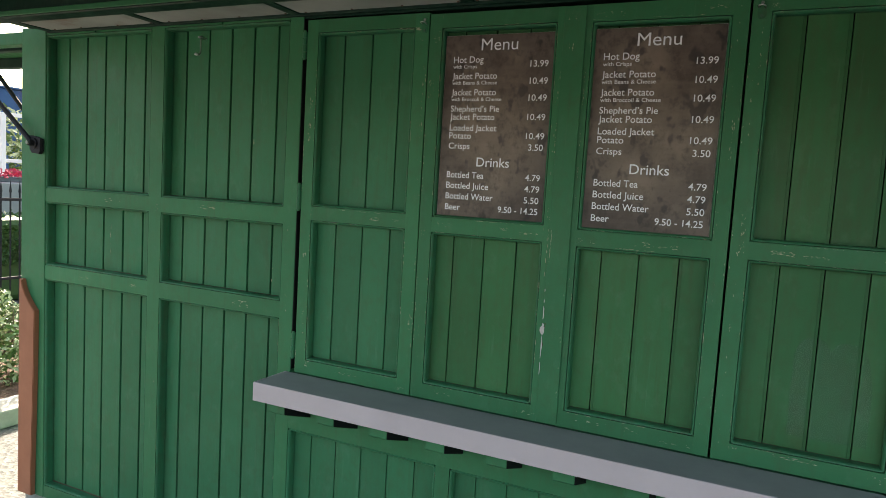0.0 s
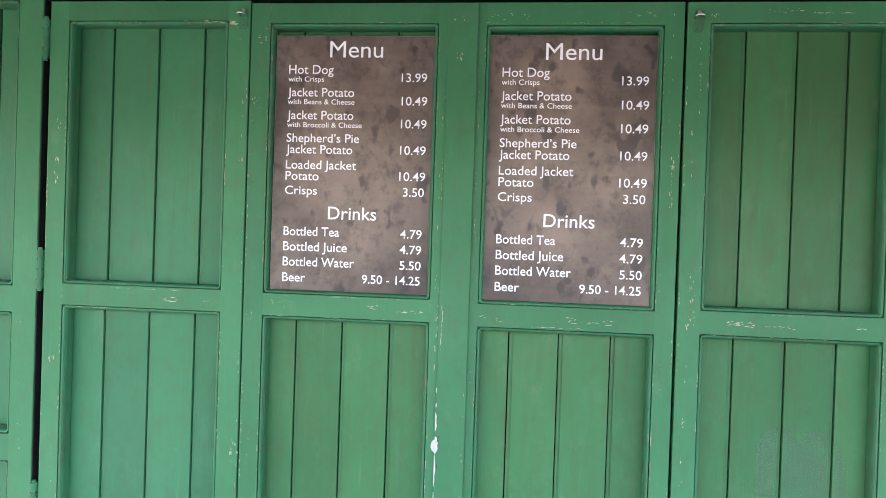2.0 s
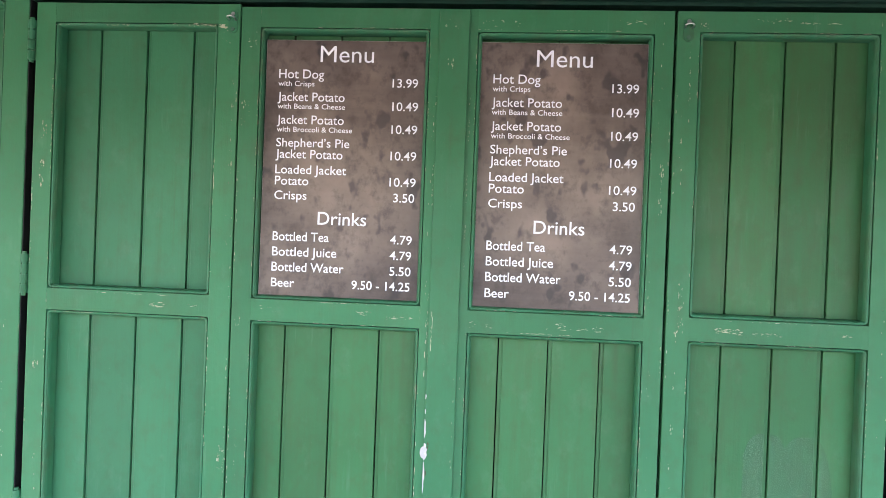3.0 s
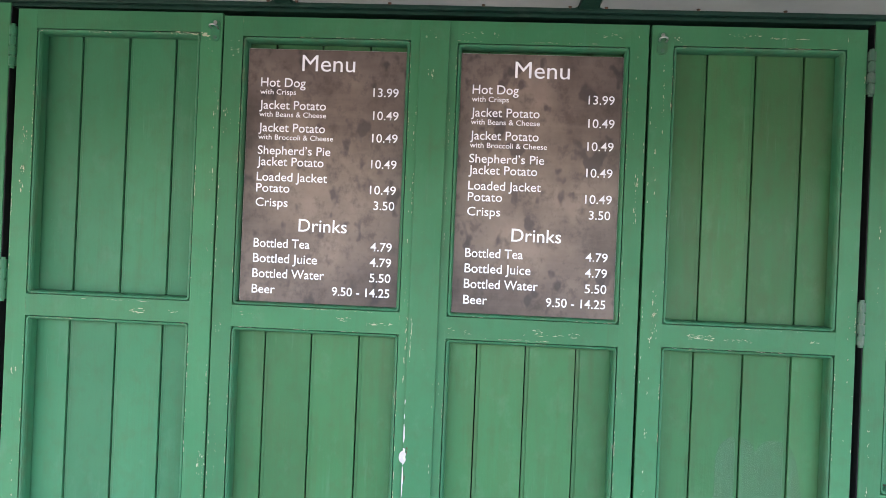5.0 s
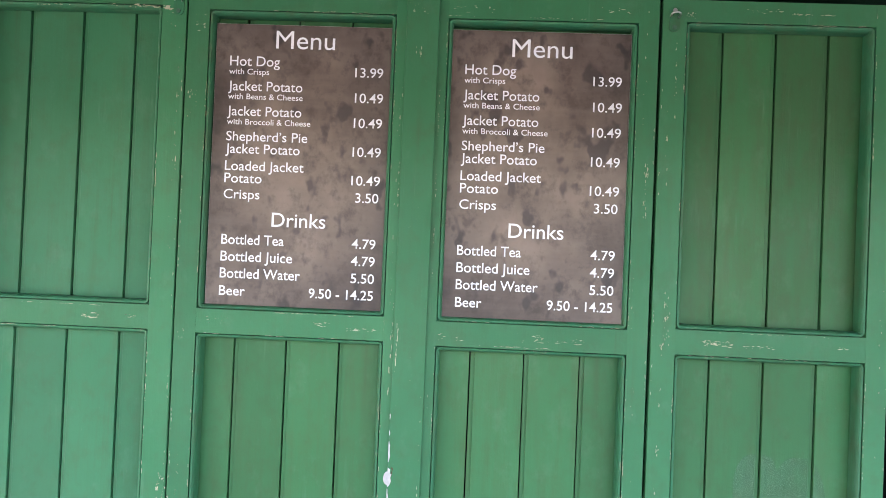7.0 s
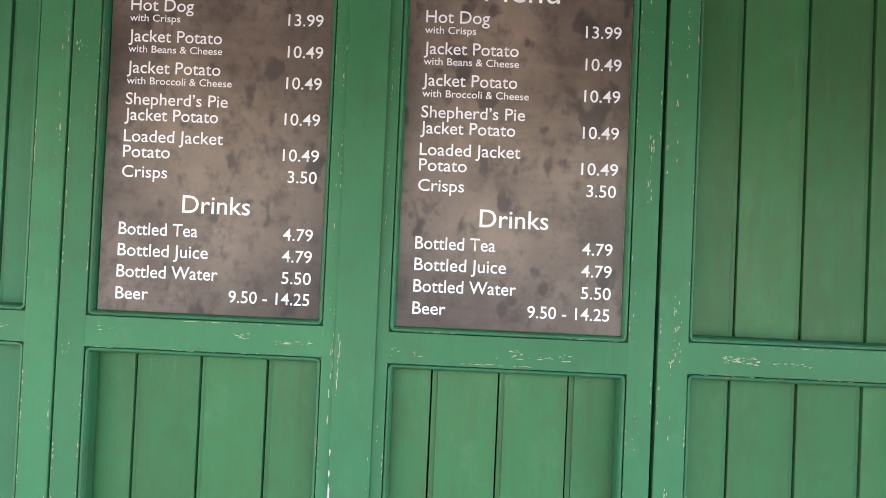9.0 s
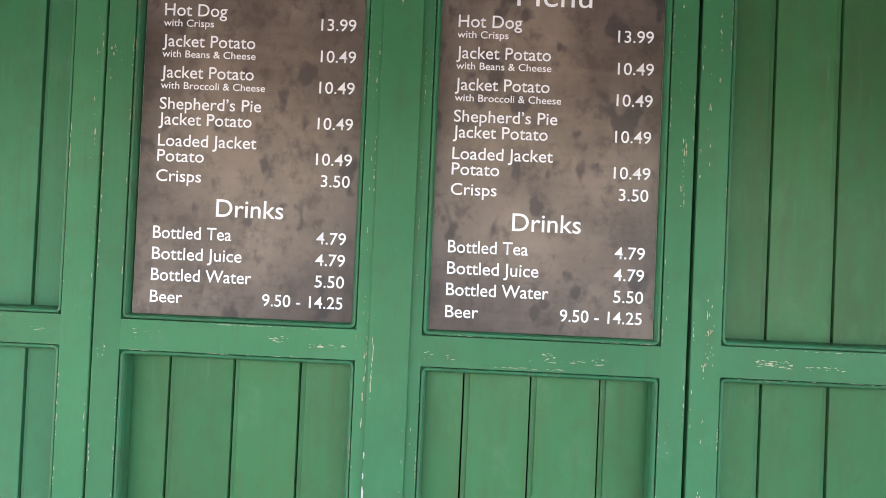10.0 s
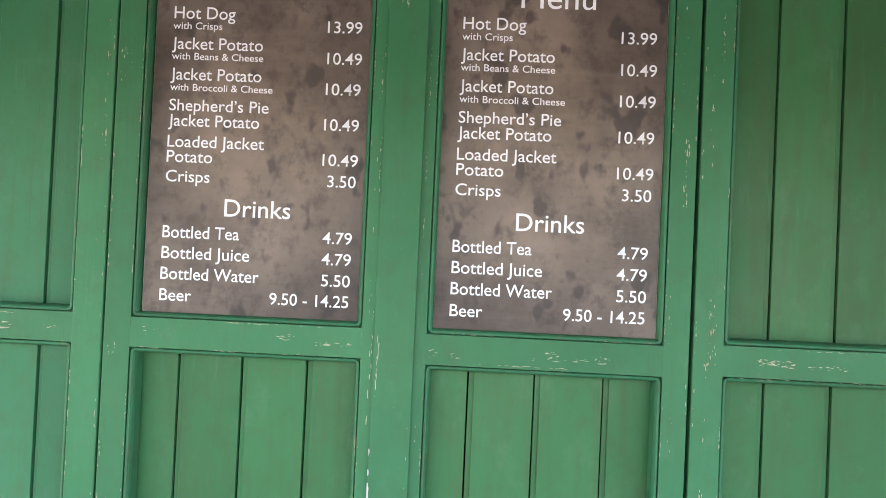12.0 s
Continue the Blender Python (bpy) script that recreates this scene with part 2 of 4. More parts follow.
def ground_mat():
    """Exposed-aggregate paving: pale grey with dark and light grit."""
    m, t, b = material("aggregate_paving", 0.85)
    col = mix(t, ramp(t, noise_tex(t, 0.7, 5.0), 0.3, 0.7), rgb(0.095, 0.092, 0.086), rgb(0.135, 0.130, 0.122))
    vor = node(t, "ShaderNodeTexVoronoi", Scale=55.0)
    geo = t.nodes.new("ShaderNodeNewGeometry")
    t.links.new(geo.outputs["Position"], vor.inputs["Vector"])
    grit = t.nodes.new("ShaderNodeSeparateColor")
    t.links.new(vor.outputs["Color"], grit.inputs[0])
    col = mix(t, ramp(t, grit.outputs[0], 0.0, 1.0, rgb(0.0, 0.0, 0.0), rgb(1, 1, 1)), mix(t, 0.55, col, rgb(0.03, 0.03, 0.03)), rgb(0.20, 0.195, 0.185))
    t.links.new(col, b.inputs["Base Color"])
    bump(t, b, vor.outputs["Distance"], 0.6, 0.006)
    return m


PAVING = ground_mat()


# ---- building helpers ----
def origin_of(ob):
    place = Vector((0, 0, 0))
    while ob:
        place += ob.location
        ob = ob.parent
    return place


def part(name, bm, mat, parent, label=""):
    """Links a bmesh, given in world metres, as one mesh object under a thing or a part."""
    bmesh.ops.translate(bm, verts=bm.verts, vec=-origin_of(parent))
    mesh = bpy.data.meshes.new(name)
    bm.to_mesh(mesh)
    bm.free()
    mesh.materials.append(mat)
    ob = new(name, mesh)
    ob.parent = parent
    return tagged(ob, label)


def single(name, bm, mat, label, category, kind="", group=""):
    """Links a bmesh as a top-level thing of one mesh."""
    low = min(v.co.z for v in bm.verts)
    mid = sum((v.co for v in bm.verts), Vector()) / len(bm.verts)
    mid.z = low
    bmesh.ops.translate(bm, verts=bm.verts, vec=-mid)
    mesh = bpy.data.meshes.new(name)
    bm.to_mesh(mesh)
    bm.free()
    mesh.materials.append(mat)
    ob = new(name, mesh)
    ob.location = mid
    return tagged(ob, label, category, group, kind)


def thing(name, place, label, category, group="", kind=""):
    ob = new(name)
    ob.location = place
    ob.empty_display_size = 0.1
    return tagged(ob, label, category, group, kind)


def add_box(bm, x0, x1, y0, y1, z0, z1):
    vs = [bm.verts.new(c) for c in ((x0, y0, z0), (x1, y0, z0), (x1, y1, z0), (x0, y1, z0), (x0, y0, z1), (x1, y0, z1), (x1, y1, z1), (x0, y1, z1))]
    for f in ((3, 2, 1, 0), (4, 5, 6, 7), (0, 1, 5, 4), (1, 2, 6, 5), (2, 3, 7, 6), (3, 0, 4, 7)):
        bm.faces.new([vs[i] for i in f])
    return vs


def box(x0, x1, y0, y1, z0, z1, bevel=0.0, segments=1):
    bm = bmesh.new()
    add_box(bm, x0, x1, y0, y1, z0, z1)
    if bevel:
        bmesh.ops.bevel(bm, geom=bm.edges[:], offset=bevel, segments=segments, affect="EDGES", profile=0.5)
    return bm


def prism(profile, axis, a, b):
    """A closed outline swept along an axis. profile: pairs in the two other axes, in the order x, y, z."""
    bm = bmesh.new()
    rings = []
    for s in (a, b):
        ring = []
        for p, q in profile:
            co = {"x": (s, p, q), "y": (p, s, q), "z": (p, q, s)}[axis]
            ring.append(bm.verts.new(co))
        rings.append(ring)
    n = len(profile)
    for i in range(n):
        bm.faces.new((rings[0][i], rings[0][(i + 1) % n], rings[1][(i + 1) % n], rings[1][i]))
    bm.faces.new(rings[0][::-1])
    bm.faces.new(rings[1])
    bmesh.ops.recalc_face_normals(bm, faces=bm.faces[:])
    return bm


def add_rod(bm, a, b, r, sides=10, r2=None):
    a, b = Vector(a), Vector(b)
    m = Matrix.Translation((a + b) / 2) @ (b - a).to_track_quat("Z", "Y").to_matrix().to_4x4()
    bmesh.ops.create_cone(bm, cap_ends=True, segments=sides, radius1=r, radius2=r if r2 is None else r2, depth=(b - a).length, matrix=m)


def rod(a, b, r, sides=10):
    bm = bmesh.new()
    add_rod(bm, a, b, r, sides)
    return bm


def rounded_rect(x0, x1, z0, z1, inset, r):
    x0, x1, z0, z1 = x0 + inset, x1 - inset, z0 + inset, z1 - inset
    r = max(r - inset, 0.001)
    pts = []
    for cx, cz, start in ((x1 - r, z1 - r, 0), (x0 + r, z1 - r, 90), (x0 + r, z0 + r, 180), (x1 - r, z0 + r, 270)):
        for k in range(4):
            a = radians(start + 30 * k)
            pts.append((cx + r * math.cos(a), cz + r * math.sin(a)))
    return pts


def moulding(x0, x1, z0, z1, deep, wide=0.0098):
    """The bead that lines a framed opening: a small step, a rounded nose and a straight reveal down to the boards."""
    bm = bmesh.new()
    profile = [(-0.0004, 0.0095), (0.0013, 0.0090), (0.0015, 0.0026), (0.0026, 0.0008), (wide * 0.60, 0.0018), (wide * 0.84, 0.0052), (wide, 0.0110), (wide, deep - 0.0065), (wide - 0.004, deep - 0.0055), (wide - 0.0045, deep + 0.002)]
    rings = []
    for inset, y in profile:
        rings.append([bm.verts.new((x, y, z)) for x, z in rounded_rect(x0, x1, z0, z1, inset, 0.011)])
    n = len(rings[0])
    for a, b in zip(rings, rings[1:]):
        for i in range(n):
            bm.faces.new((a[i], b[i], b[(i + 1) % n], a[(i + 1) % n]))
    # corner fillets between the square opening and the rounded bead
    outer = rings[0]
    corners = [(x1, z1), (x0, z1), (x0, z0), (x1, z0)]
    for c, (x, z) in enumerate(corners):
        v = bm.verts.new((x, 0.0008, z))
        for k in range(3):
            bm.faces.new((v, outer[c * 4 + k + 1], outer[c * 4 + k]))
    bmesh.ops.recalc_face_normals(bm, faces=bm.faces[:])
    return bm


CHANNEL, SUNK = 0.0112, 0.0044


def board(x0, x1, z0, z1, front, gap, side, first, last, thick=0.016):
    """One board with a square-edged channel at its joint. side: +1 where the lip lies on the left of the board, -1 on its right."""
    r = 0.0007
    lip = front + SUNK
    pts = []
    if side > 0 and not first:
        pts += [(x0 + gap, lip), (x0 + CHANNEL, lip), (x0 + CHANNEL, front + r), (x0 + CHANNEL + r, front)]
    else:
        pts += [(x0, front + r), (x0 + r, front)]
    if side < 0 and not last:
        pts += [(x1 - CHANNEL - r, front), (x1 - CHANNEL, front + r), (x1 - CHANNEL, lip), (x1 - gap, lip)]
    else:
        pts += [(x1 - r, front), (x1, front + r)]
    pts += [(pts[-1][0], front + thick), (pts[0][0], front + thick)]
    return prism(pts, "z", z0, z1)


def boards(parent, x0, x1, z0, z1, cuts, front, mat, gap=0.0029, side=1):
    """Matchboards between x0 and x1; cuts are the open joints, beside which the channels lie."""
    edges = [x0 - 0.004, *cuts, x1 + 0.004]
    last = len(edges) - 2
    for k, (a, b) in enumerate(zip(edges, edges[1:])):
        off = random.uniform(-0.0006, 0.0006)
        part("board", board(a, b, z0 - 0.006, z1 + 0.006, front + off, gap, side, k == 0, k == last), mat, parent)


def member(name, parent, x0, x1, z0, z1, y0=0.0, y1=0.045, mat=None, free="", bevel=0.0022):
    """A frame member. free: the front edges that stand free and are worn round (l, r, b, t)."""
    bm = box(x0, x1, y0, y1, z0, z1)
    lines = {"l": (0, x0), "r": (0, x1), "b": (2, z0), "t": (2, z1)}
    edges = [e for e in bm.edges for k in free if all(abs(v.co.y - y0) < 1e-6 and abs(v.co[lines[k][0]] - lines[k][1]) < 1e-6 for v in e.verts)]
    if edges:
        bmesh.ops.bevel(bm, geom=edges, offset=bevel, segments=2, affect="EDGES", profile=0.5)
    return part(name, bm, mat or FRAME, parent)


def ledge_dirt(parent, x0, x1, z, y1, seed):
    """Dirt that has settled on the lower bead of an opening, with an uneven front."""
    rng = random.Random(seed)
    bm = bmesh.new()
    n = 24
    rows = []
    for k in range(n + 1):
        x = x0 + (x1 - x0) * k / n
        h = rng.uniform(0.0003, 0.0010) + (0.0008 if k in (0, n) else 0.0)
        rows.append([bm.verts.new(c) for c in ((x, y1 - rng.uniform(0.007, 0.010), z + 0.0001), (x, y1 - 0.004, z + h * 0.5), (x, y1, z + h))])
    for a, b in zip(rows, rows[1:]):
        for k in range(2):
            bm.faces.new((a[k], b[k], b[k + 1], a[k + 1]))
    return tagged(part("dirt", bm, DIRT, parent, "brown dirt settled on the ledge"), kind="stuff")


def chip_shape(bm, x, z, w, h, y, rng, ragged=0.22):
    """One flake of lost paint: a ragged patch a fraction of a millimetre thick."""
    n = rng.randint(9, 15)
    ring = []
    for i in range(n):
        a = 2 * math.pi * i / n
        k = rng.uniform(ragged, 1.0)
        ring.append((x + 0.5 * w * k * math.cos(a), z + 0.5 * h * k * math.sin(a)))
    mid = bm.verts.new((x, y, z))
    front = [bm.verts.new((p, y, q)) for p, q in ring]
    back = [bm.verts.new((p, y + 0.0009, q)) for p, q in ring]
    for i in range(n):
        bm.faces.new((mid, front[i], front[(i + 1) % n]))
        bm.faces.new((front[i], back[i], back[(i + 1) % n], front[(i + 1) % n]))


def chips(parent, rows, mat, y=0.0, seed=1, label="bare flakes where the paint has chipped", ragged=0.22):
    """Groups of flakes. rows: x, z, spread in x, spread in z, how many, size along x, size along z."""
    rng = random.Random(seed)
    bm = bmesh.new()
    n = 0
    for x, z, sx, sz, count, w, h in rows:
        if sz >= 0.08:
            sx, count = 0.35 * sx, count * 2 // 3
        for _ in range(count if sz >= 0.08 else count * 2):
            k = 0.15 + 0.85 * rng.random() ** 2.2
            n += 1
            chip_shape(bm, x + rng.uniform(-sx, sx), z + rng.uniform(-sz, sz), max(0.8 * w * k, 0.0011), max(0.8 * h * k, 0.0011), y - 0.0002 - 0.000004 * n, rng, ragged)
    return tagged(part("paint_chips", bm, mat, parent, label), kind="stuff")


# ---- ground and kiosk shell ----
bm = bmesh.new()
bmesh.ops.create_grid(bm, x_segments=40, y_segments=40, size=400)
single("ground", bm, PAVING, "pale grey exposed-aggregate paving round the kiosk", "ground", "structure")

TOP, SOFF = 2.258, 2.250
shell = thing("wall_rear", (0, 1.3, 0), "plain dark rear and side walls of the kiosk", "wall", kind="structure")
part("side_wall", box(-2.60, -2.54, 0.10, 2.6, 0.03, 2.3), FRAME, shell)
part("side_wall", box(2.54, 2.60, 0.10, 2.6, 0.03, 2.3), FRAME, shell)
part("back_wall", box(-2.54, 2.54, 2.54, 2.6, 0.03, 2.3), FRAME, shell)
part("floor_board", box(-2.54, 2.54, 0.11, 2.54, 0.03, 0.07), NEARBLACK, shell)
part("lining", box(-2.5, 2.5, 0.11, 0.125, 0.07, 2.26), NEARBLACK, shell, "dark lining behind the shutters")

wall = thing("wall_front", (0, 0.03, 0), "green painted panelled timber front wall of a kiosk", "wall", kind="structure")
member("post", wall, -2.612, -2.442, 0.055, 2.275, -0.004, 0.10, free="lr", bevel=0.004)
member("post", wall, -1.775, -1.704, 0.115, TOP - 0.005)
member("post", wall, -1.066, -1.005, 0.055, TOP - 0.005, 0.0, 0.07, free="r")
member("post", wall, 0.988, 1.036, 0.055, TOP - 0.005, 0.0, 0.07, free="l")
member("post", wall, 1.690, 2.600, 0.055, TOP - 0.005, 0.0, 0.10)
BAYS = (
    (-2.442, -1.775, (-2.352, -2.232, -2.112, -1.988, -1.866), 0.0),
    (-1.704, -1.066, (-1.629, -1.507, -1.389, -1.275, -1.157), 0.0),
    (1.036, 1.690, (1.14, 1.255, 1.37, 1.485, 1.60), 0.016),
)
for bx0, bx1, cuts, up in BAYS:
    member("rail", wall, bx0, bx1, 1.483 + up, 1.546 + up)
    member("rail", wall, bx0, bx1, 1.120 + up, 1.185 + up)
    member("rail", wall, bx0, bx1, 0.055, 0.113)
    member("rail", wall, bx0, bx1, 2.238, TOP - 0.006, 0.006)
    half = bx0 + (bx1 - bx0) * 0.5
    part("cover_strip", box(bx0, half - 0.012, -0.0006, 0.006, 2.2385, 2.2505), FRAME, wall)
    part("cover_strip", box(half + 0.012, bx1, -0.0006, 0.006, 2.2385, 2.2505), FRAME, wall)
    for z0, z1 in ((1.546 + up, 2.238), (1.185 + up, 1.483 + up), (0.113, 1.120 + up)):
        part("moulding", moulding(bx0, bx1, z0, z1, 0.046, 0.0095), LEDGE, wall)
        ledge_dirt(wall, bx0 + 0.011, bx1 - 0.011, z0 + 0.0098, 0.0455, int(1000 * z0 + 100 * abs(bx0)))
        boards(wall, bx0, bx1, z0, z1, cuts, 0.046, BOARD, 0.0058, 1 if bx0 < 0 else -1)
chips(wall, [(-1.86, 1.153, 0.02, 0.006, 6, 0.022, 0.006), (-1.45, 1.520, 0.05, 0.008, 8, 0.03, 0.005), (-1.26, 1.150, 0.045, 0.012, 12, 0.028, 0.006),
             (-2.18, 1.150, 0.03, 0.010, 7, 0.025, 0.006), (-1.73, 1.50, 0.01, 0.02, 3, 0.006, 0.012), (-1.04, 1.30, 0.015, 0.25, 12, 0.004, 0.014),
             (-2.00, 1.515, 0.05, 0.010, 6, 0.020, 0.004), (-1.72, 0.62, 0.012, 0.25, 10, 0.004, 0.018),
             (1.013, 1.72, 0.006, 0.10, 12, 0.004, 0.016), (1.006, 1.25, 0.006, 0.18, 26, 0.005, 0.016)], CREAM, 0.0, 3)
chips(wall, [(-1.83, 0.55, 0.004, 0.09, 5, 0.006, 0.07), (-1.145, 1.33, 0.008, 0.09, 10, 0.006, 0.026), (-2.06, 1.34, 0.002, 0.06, 4, 0.004, 0.05),
             (-1.26, 1.78, 0.003, 0.02, 3, 0.003, 0.03)], CREAM, 0.0455, 4)
# below the counter
member("rail", wall, -1.005, 0.988, 0.697, 0.845)
member("rail", wall, -1.005, 0.988, 0.055, 0.125)
LOW = ((-1.005, -0.369), (-0.316, 0.320), (0.375, 0.988))
member("post", wall, -0.369, -0.316, 0.125, 0.697)
member("post", wall, 0.320, 0.375, 0.125, 0.697)
for lx0, lx1 in LOW:
    part("moulding", moulding(lx0, lx1, 0.125, 0.697, 0.036, 0.012), LEDGE, wall)
    boards(wall, lx0, lx1, 0.125, 0.697, [lx0 + 0.084 + 0.1125 * k for k in range(5)], 0.036, BOARD, 0.0020)
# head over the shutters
# the head takes the darkened green too, for the shade under the soffit
member("head", wall, -1.005, 0.988, 2.2405, TOP - 0.001, 0.004, 0.08, SHADEGREEN)
# near-black strips on the post sides paint the shade in the shutter gaps
part("jamb", box(-1.0048, -1.0025, 0.0022, 0.07, 0.93, 2.24), NEARBLACK, wall, "jamb strip coloured near black for the shade in the gap")
part("jamb", box(0.9855, 0.9878, 0.0022, 0.07, 0.93, 2.24), NEARBLACK, wall, "jamb strip coloured near black for the shade in the gap")
part("sill", box(-1.005, 0.988, 0.0, 0.10, 0.846, 0.917), FRAME, wall)
part("plinth", box(-2.60, 2.60, 0.012, 0.10, 0.0, 0.055, 0.004), PLINTH, wall)

# brown guard board on the corner post, with an ogee shoulder
curve = [(-2.594, 0.058), (-2.497, 0.058), (-2.478, 0.700), (-2.474, 0.965)]
for k in range(1, 11):
    curve.append((-2.570 + 0.096 * (1 - k / 10) ** 1.7, 0.965 + 0.014 * k))
curve += [(-2.586, 1.108)]
bm = prism(curve, "y", -0.030, -0.006)
bmesh.ops.bevel(bm, geom=[e for e in bm.edges if all(abs(v.co.y + 0.030) < 1e-5 for v in e.verts)], offset=0.003, segments=2, affect="EDGES")
single("guard_board", bm, BROWN, "brown painted timber guard board with curved shoulder on corner post", "board")

# ---- roof overhang ----
roof = thing("roof", (0, 0, 2.25), "green timber eaves with off-white soffit panels", "roof", kind="structure")
JOISTS = (-2.40, -1.715, -1.030, -0.340, 0.352, 1.04, 1.73, 2.42)
part("wall_plate", box(-2.418, 2.612, -0.020, -0.0008, 2.2455, 2.33, 0.002), SHADEGREEN, roof)
for a, b in zip(JOISTS, JOISTS[1:]):
    bm = bmesh.new()
    ring = [bm.verts.new((x, y, SOFF + 0.004)) for x, y in rounded_rect(a + 0.024, b - 0.024, -0.205, -0.021, 0.0, 0.014)]
    f = bm.faces.new(ring)
    ex = bmesh.ops.extrude_face_region(bm, geom=[f])
    bmesh.ops.translate(bm, verts=[v for v in ex["geom"] if isinstance(v, bmesh.types.BMVert)], vec=(0, 0, 0.006))
    bmesh.ops.recalc_face_normals(bm, faces=bm.faces[:])
    panel = part("soffit_panel", bm, SOFFIT, roof, "off-white soffit panel with rusty screws")
    for k in range(4):
        for y in (-0.197, -0.030):
            x = a + 0.05 + (b - a - 0.10) * k / 3 + random.uniform(-0.02, 0.02)
            bm = bmesh.new()
            bmesh.ops.create_cone(bm, cap_ends=True, segments=8, radius1=0.0045, radius2=0.003, depth=0.003, matrix=Matrix.Translation((x, y, SOFF + 0.0025)) @ Matrix.Rotation(math.pi, 4, "X"))
            part("screw", bm, RUST, panel)
part("backing", box(-2.44, 2.44, -0.21, -0.022, SOFF + 0.012, 2.33), SHADEGREEN, roof)
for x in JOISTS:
    part("joist", box(x - 0.020, x + 0.020, -0.21, -0.022, SOFF + 0.001, SOFF + 0.011, 0.001), SHADEGREEN, roof)
part("beam", box(-3.60, 2.60, -0.285, -0.21, SOFF - 0.012, 2.37, 0.004), SHADEGREEN, roof)
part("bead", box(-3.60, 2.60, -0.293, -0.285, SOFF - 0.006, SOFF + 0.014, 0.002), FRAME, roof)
# overhang extended out of view to keep skylight off the upper wall
part("outer_soffit", box(-2.46, 3.20, -1.46, -0.285, 2.345, 2.36), SHADEGREEN, roof)
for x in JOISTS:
    part("rafter", box(x - 0.03, x + 0.03, -1.46, -0.293, 2.285, 2.345, 0.003), SHADEGREEN, roof)
# unseen front board, hung low to block more of the sky
part("fascia", box(-2.46, 3.24, -1.50, -1.46, 2.11, 2.42, 0.004), FRAME, roof)
part("fascia", box(3.20, 3.24, -1.46, 2.8, 2.27, 2.42, 0.004), FRAME, roof)
part("side_beam", box(-4.30, -2.614, 0.0, 0.06, 2.205, 2.262, 0.003), FRAME, roof)
part("side_cover", box(-4.30, -2.614, 0.062, 0.56, 2.262, 2.275), FRAME, roof)
for y in (0.11, 0.49):
    part("purlin", box(-4.30, -2.614, y, y + 0.045, 2.205, 2.2615, 0.003), SHADEGREEN, roof)
part("barge_board", box(-2.50, -2.46, -1.50, -0.03, 2.262, 2.42, 0.003), SHADEGREEN, roof)
bm = bmesh.new()
low = [bm.verts.new(c) for c in ((-2.52, -1.54, 2.42), (3.28, -1.54, 2.42), (3.28, 2.9, 2.42), (-2.52, 2.9, 2.42))]
top = [bm.verts.new(c) for c in ((-1.2, 0.7, 3.15), (1.6, 0.7, 3.15))]
bm.faces.new(low[::-1])
bm.faces.new((low[0], low[1], top[1], top[0]))
bm.faces.new((low[1], low[2], top[1]))
bm.faces.new((low[2], low[3], top[0], top[1]))
bm.faces.new((low[3], low[0], top[0]))
part("covering", bm, SLATE, roof, "grey hipped roof covering")


# iron stay of the side eaves
def stay(y, foot, head, plate):
    ob = thing("eaves_stay", (foot[0], y, foot[2]), "black iron stay bolted to the green corner post", "bracket", "eaves stays")
    if plate:
        fx, fz = foot[0] + 0.002, foot[2] - 0.004
        part("plate", prism([(fx - 0.034, fz - 0.022), (fx - 0.018, fz - 0.040), (fx + 0.030, fz - 0.044), (fx + 0.040, fz - 0.030), (fx + 0.040, fz + 0.026), (fx + 0.012, fz + 0.034), (fx - 0.036, fz + 0.040)], "y", y - 0.006, y + 0.012), IRON, ob)
        part("washer", rod((fx, y - 0.014, fz + 0.004), (fx, y - 0.006, fz + 0.004), 0.024, 14), IRON, ob)
        part("bolt", rod((foot[0] + 0.002, y - 0.035, foot[2] + 0.002), (foot[0] + 0.002, y, foot[2] + 0.002), 0.015, 12), IRON, ob)
        part("nut", rod((foot[0] + 0.002, y - 0.043, foot[2] + 0.002), (foot[0] + 0.002, y - 0.034, foot[2] + 0.002), 0.009, 6), STEEL, ob)
    part("rod", rod(foot, head, 0.011, 10), IRON, ob)


stay(-0.022, (-2.485, -0.036, 1.748), (-3.20, -0.036, 2.285), True)
stay(0.31, (-2.60, 0.31, 1.52), (-3.45, 0.31, 2.262), False)


# ---- shutters ----
Z0, Z1 = 0.923, 2.2270
UP0, UP1, LO0, LO1 = 1.5525, 2.1800, 0.974, 1.502
DEEP = 0.038


def shutter(x0, x1, px0, px1, upper_cuts, lower_cuts, side, lift, lower, upper, label):
    ob = thing("shutter_door", ((x0 + x1) / 2, 0.02, Z0), label, "shutter", "serving hatch shutters")
    top = Z1 + max(0.0, lift - 0.002) * 3
    member("stile", ob, x0, px0, Z0, top, free="l")
    member("stile", ob, px1, x1, Z0, top, free="r")
    up0, up1, lo1 = UP0 + lift, UP1 + lift + 0.6 * (top - Z1), LO1 + lift
    for z0, z1 in ((up1, top), (lo1, up0), (Z0, LO0)):
        member("rail", ob, px0, px1, z0, z1, 0.0003)
    for z0, z1, cuts, mat in ((up0, up1, upper_cuts, upper), (LO0, lo1, lower_cuts, lower)):
        part("moulding", moulding(px0, px1, z0, z1, DEEP), LEDGE, ob)
        ledge_dirt(ob, px0 + 0.010, px1 - 0.010, z0 + 0.0088, DEEP - 0.0005, int(1000 * z0 + 100 * abs(px0)))
        boards(ob, px0, px1, z0, z1, cuts, DEEP, mat, side=side)
    return ob


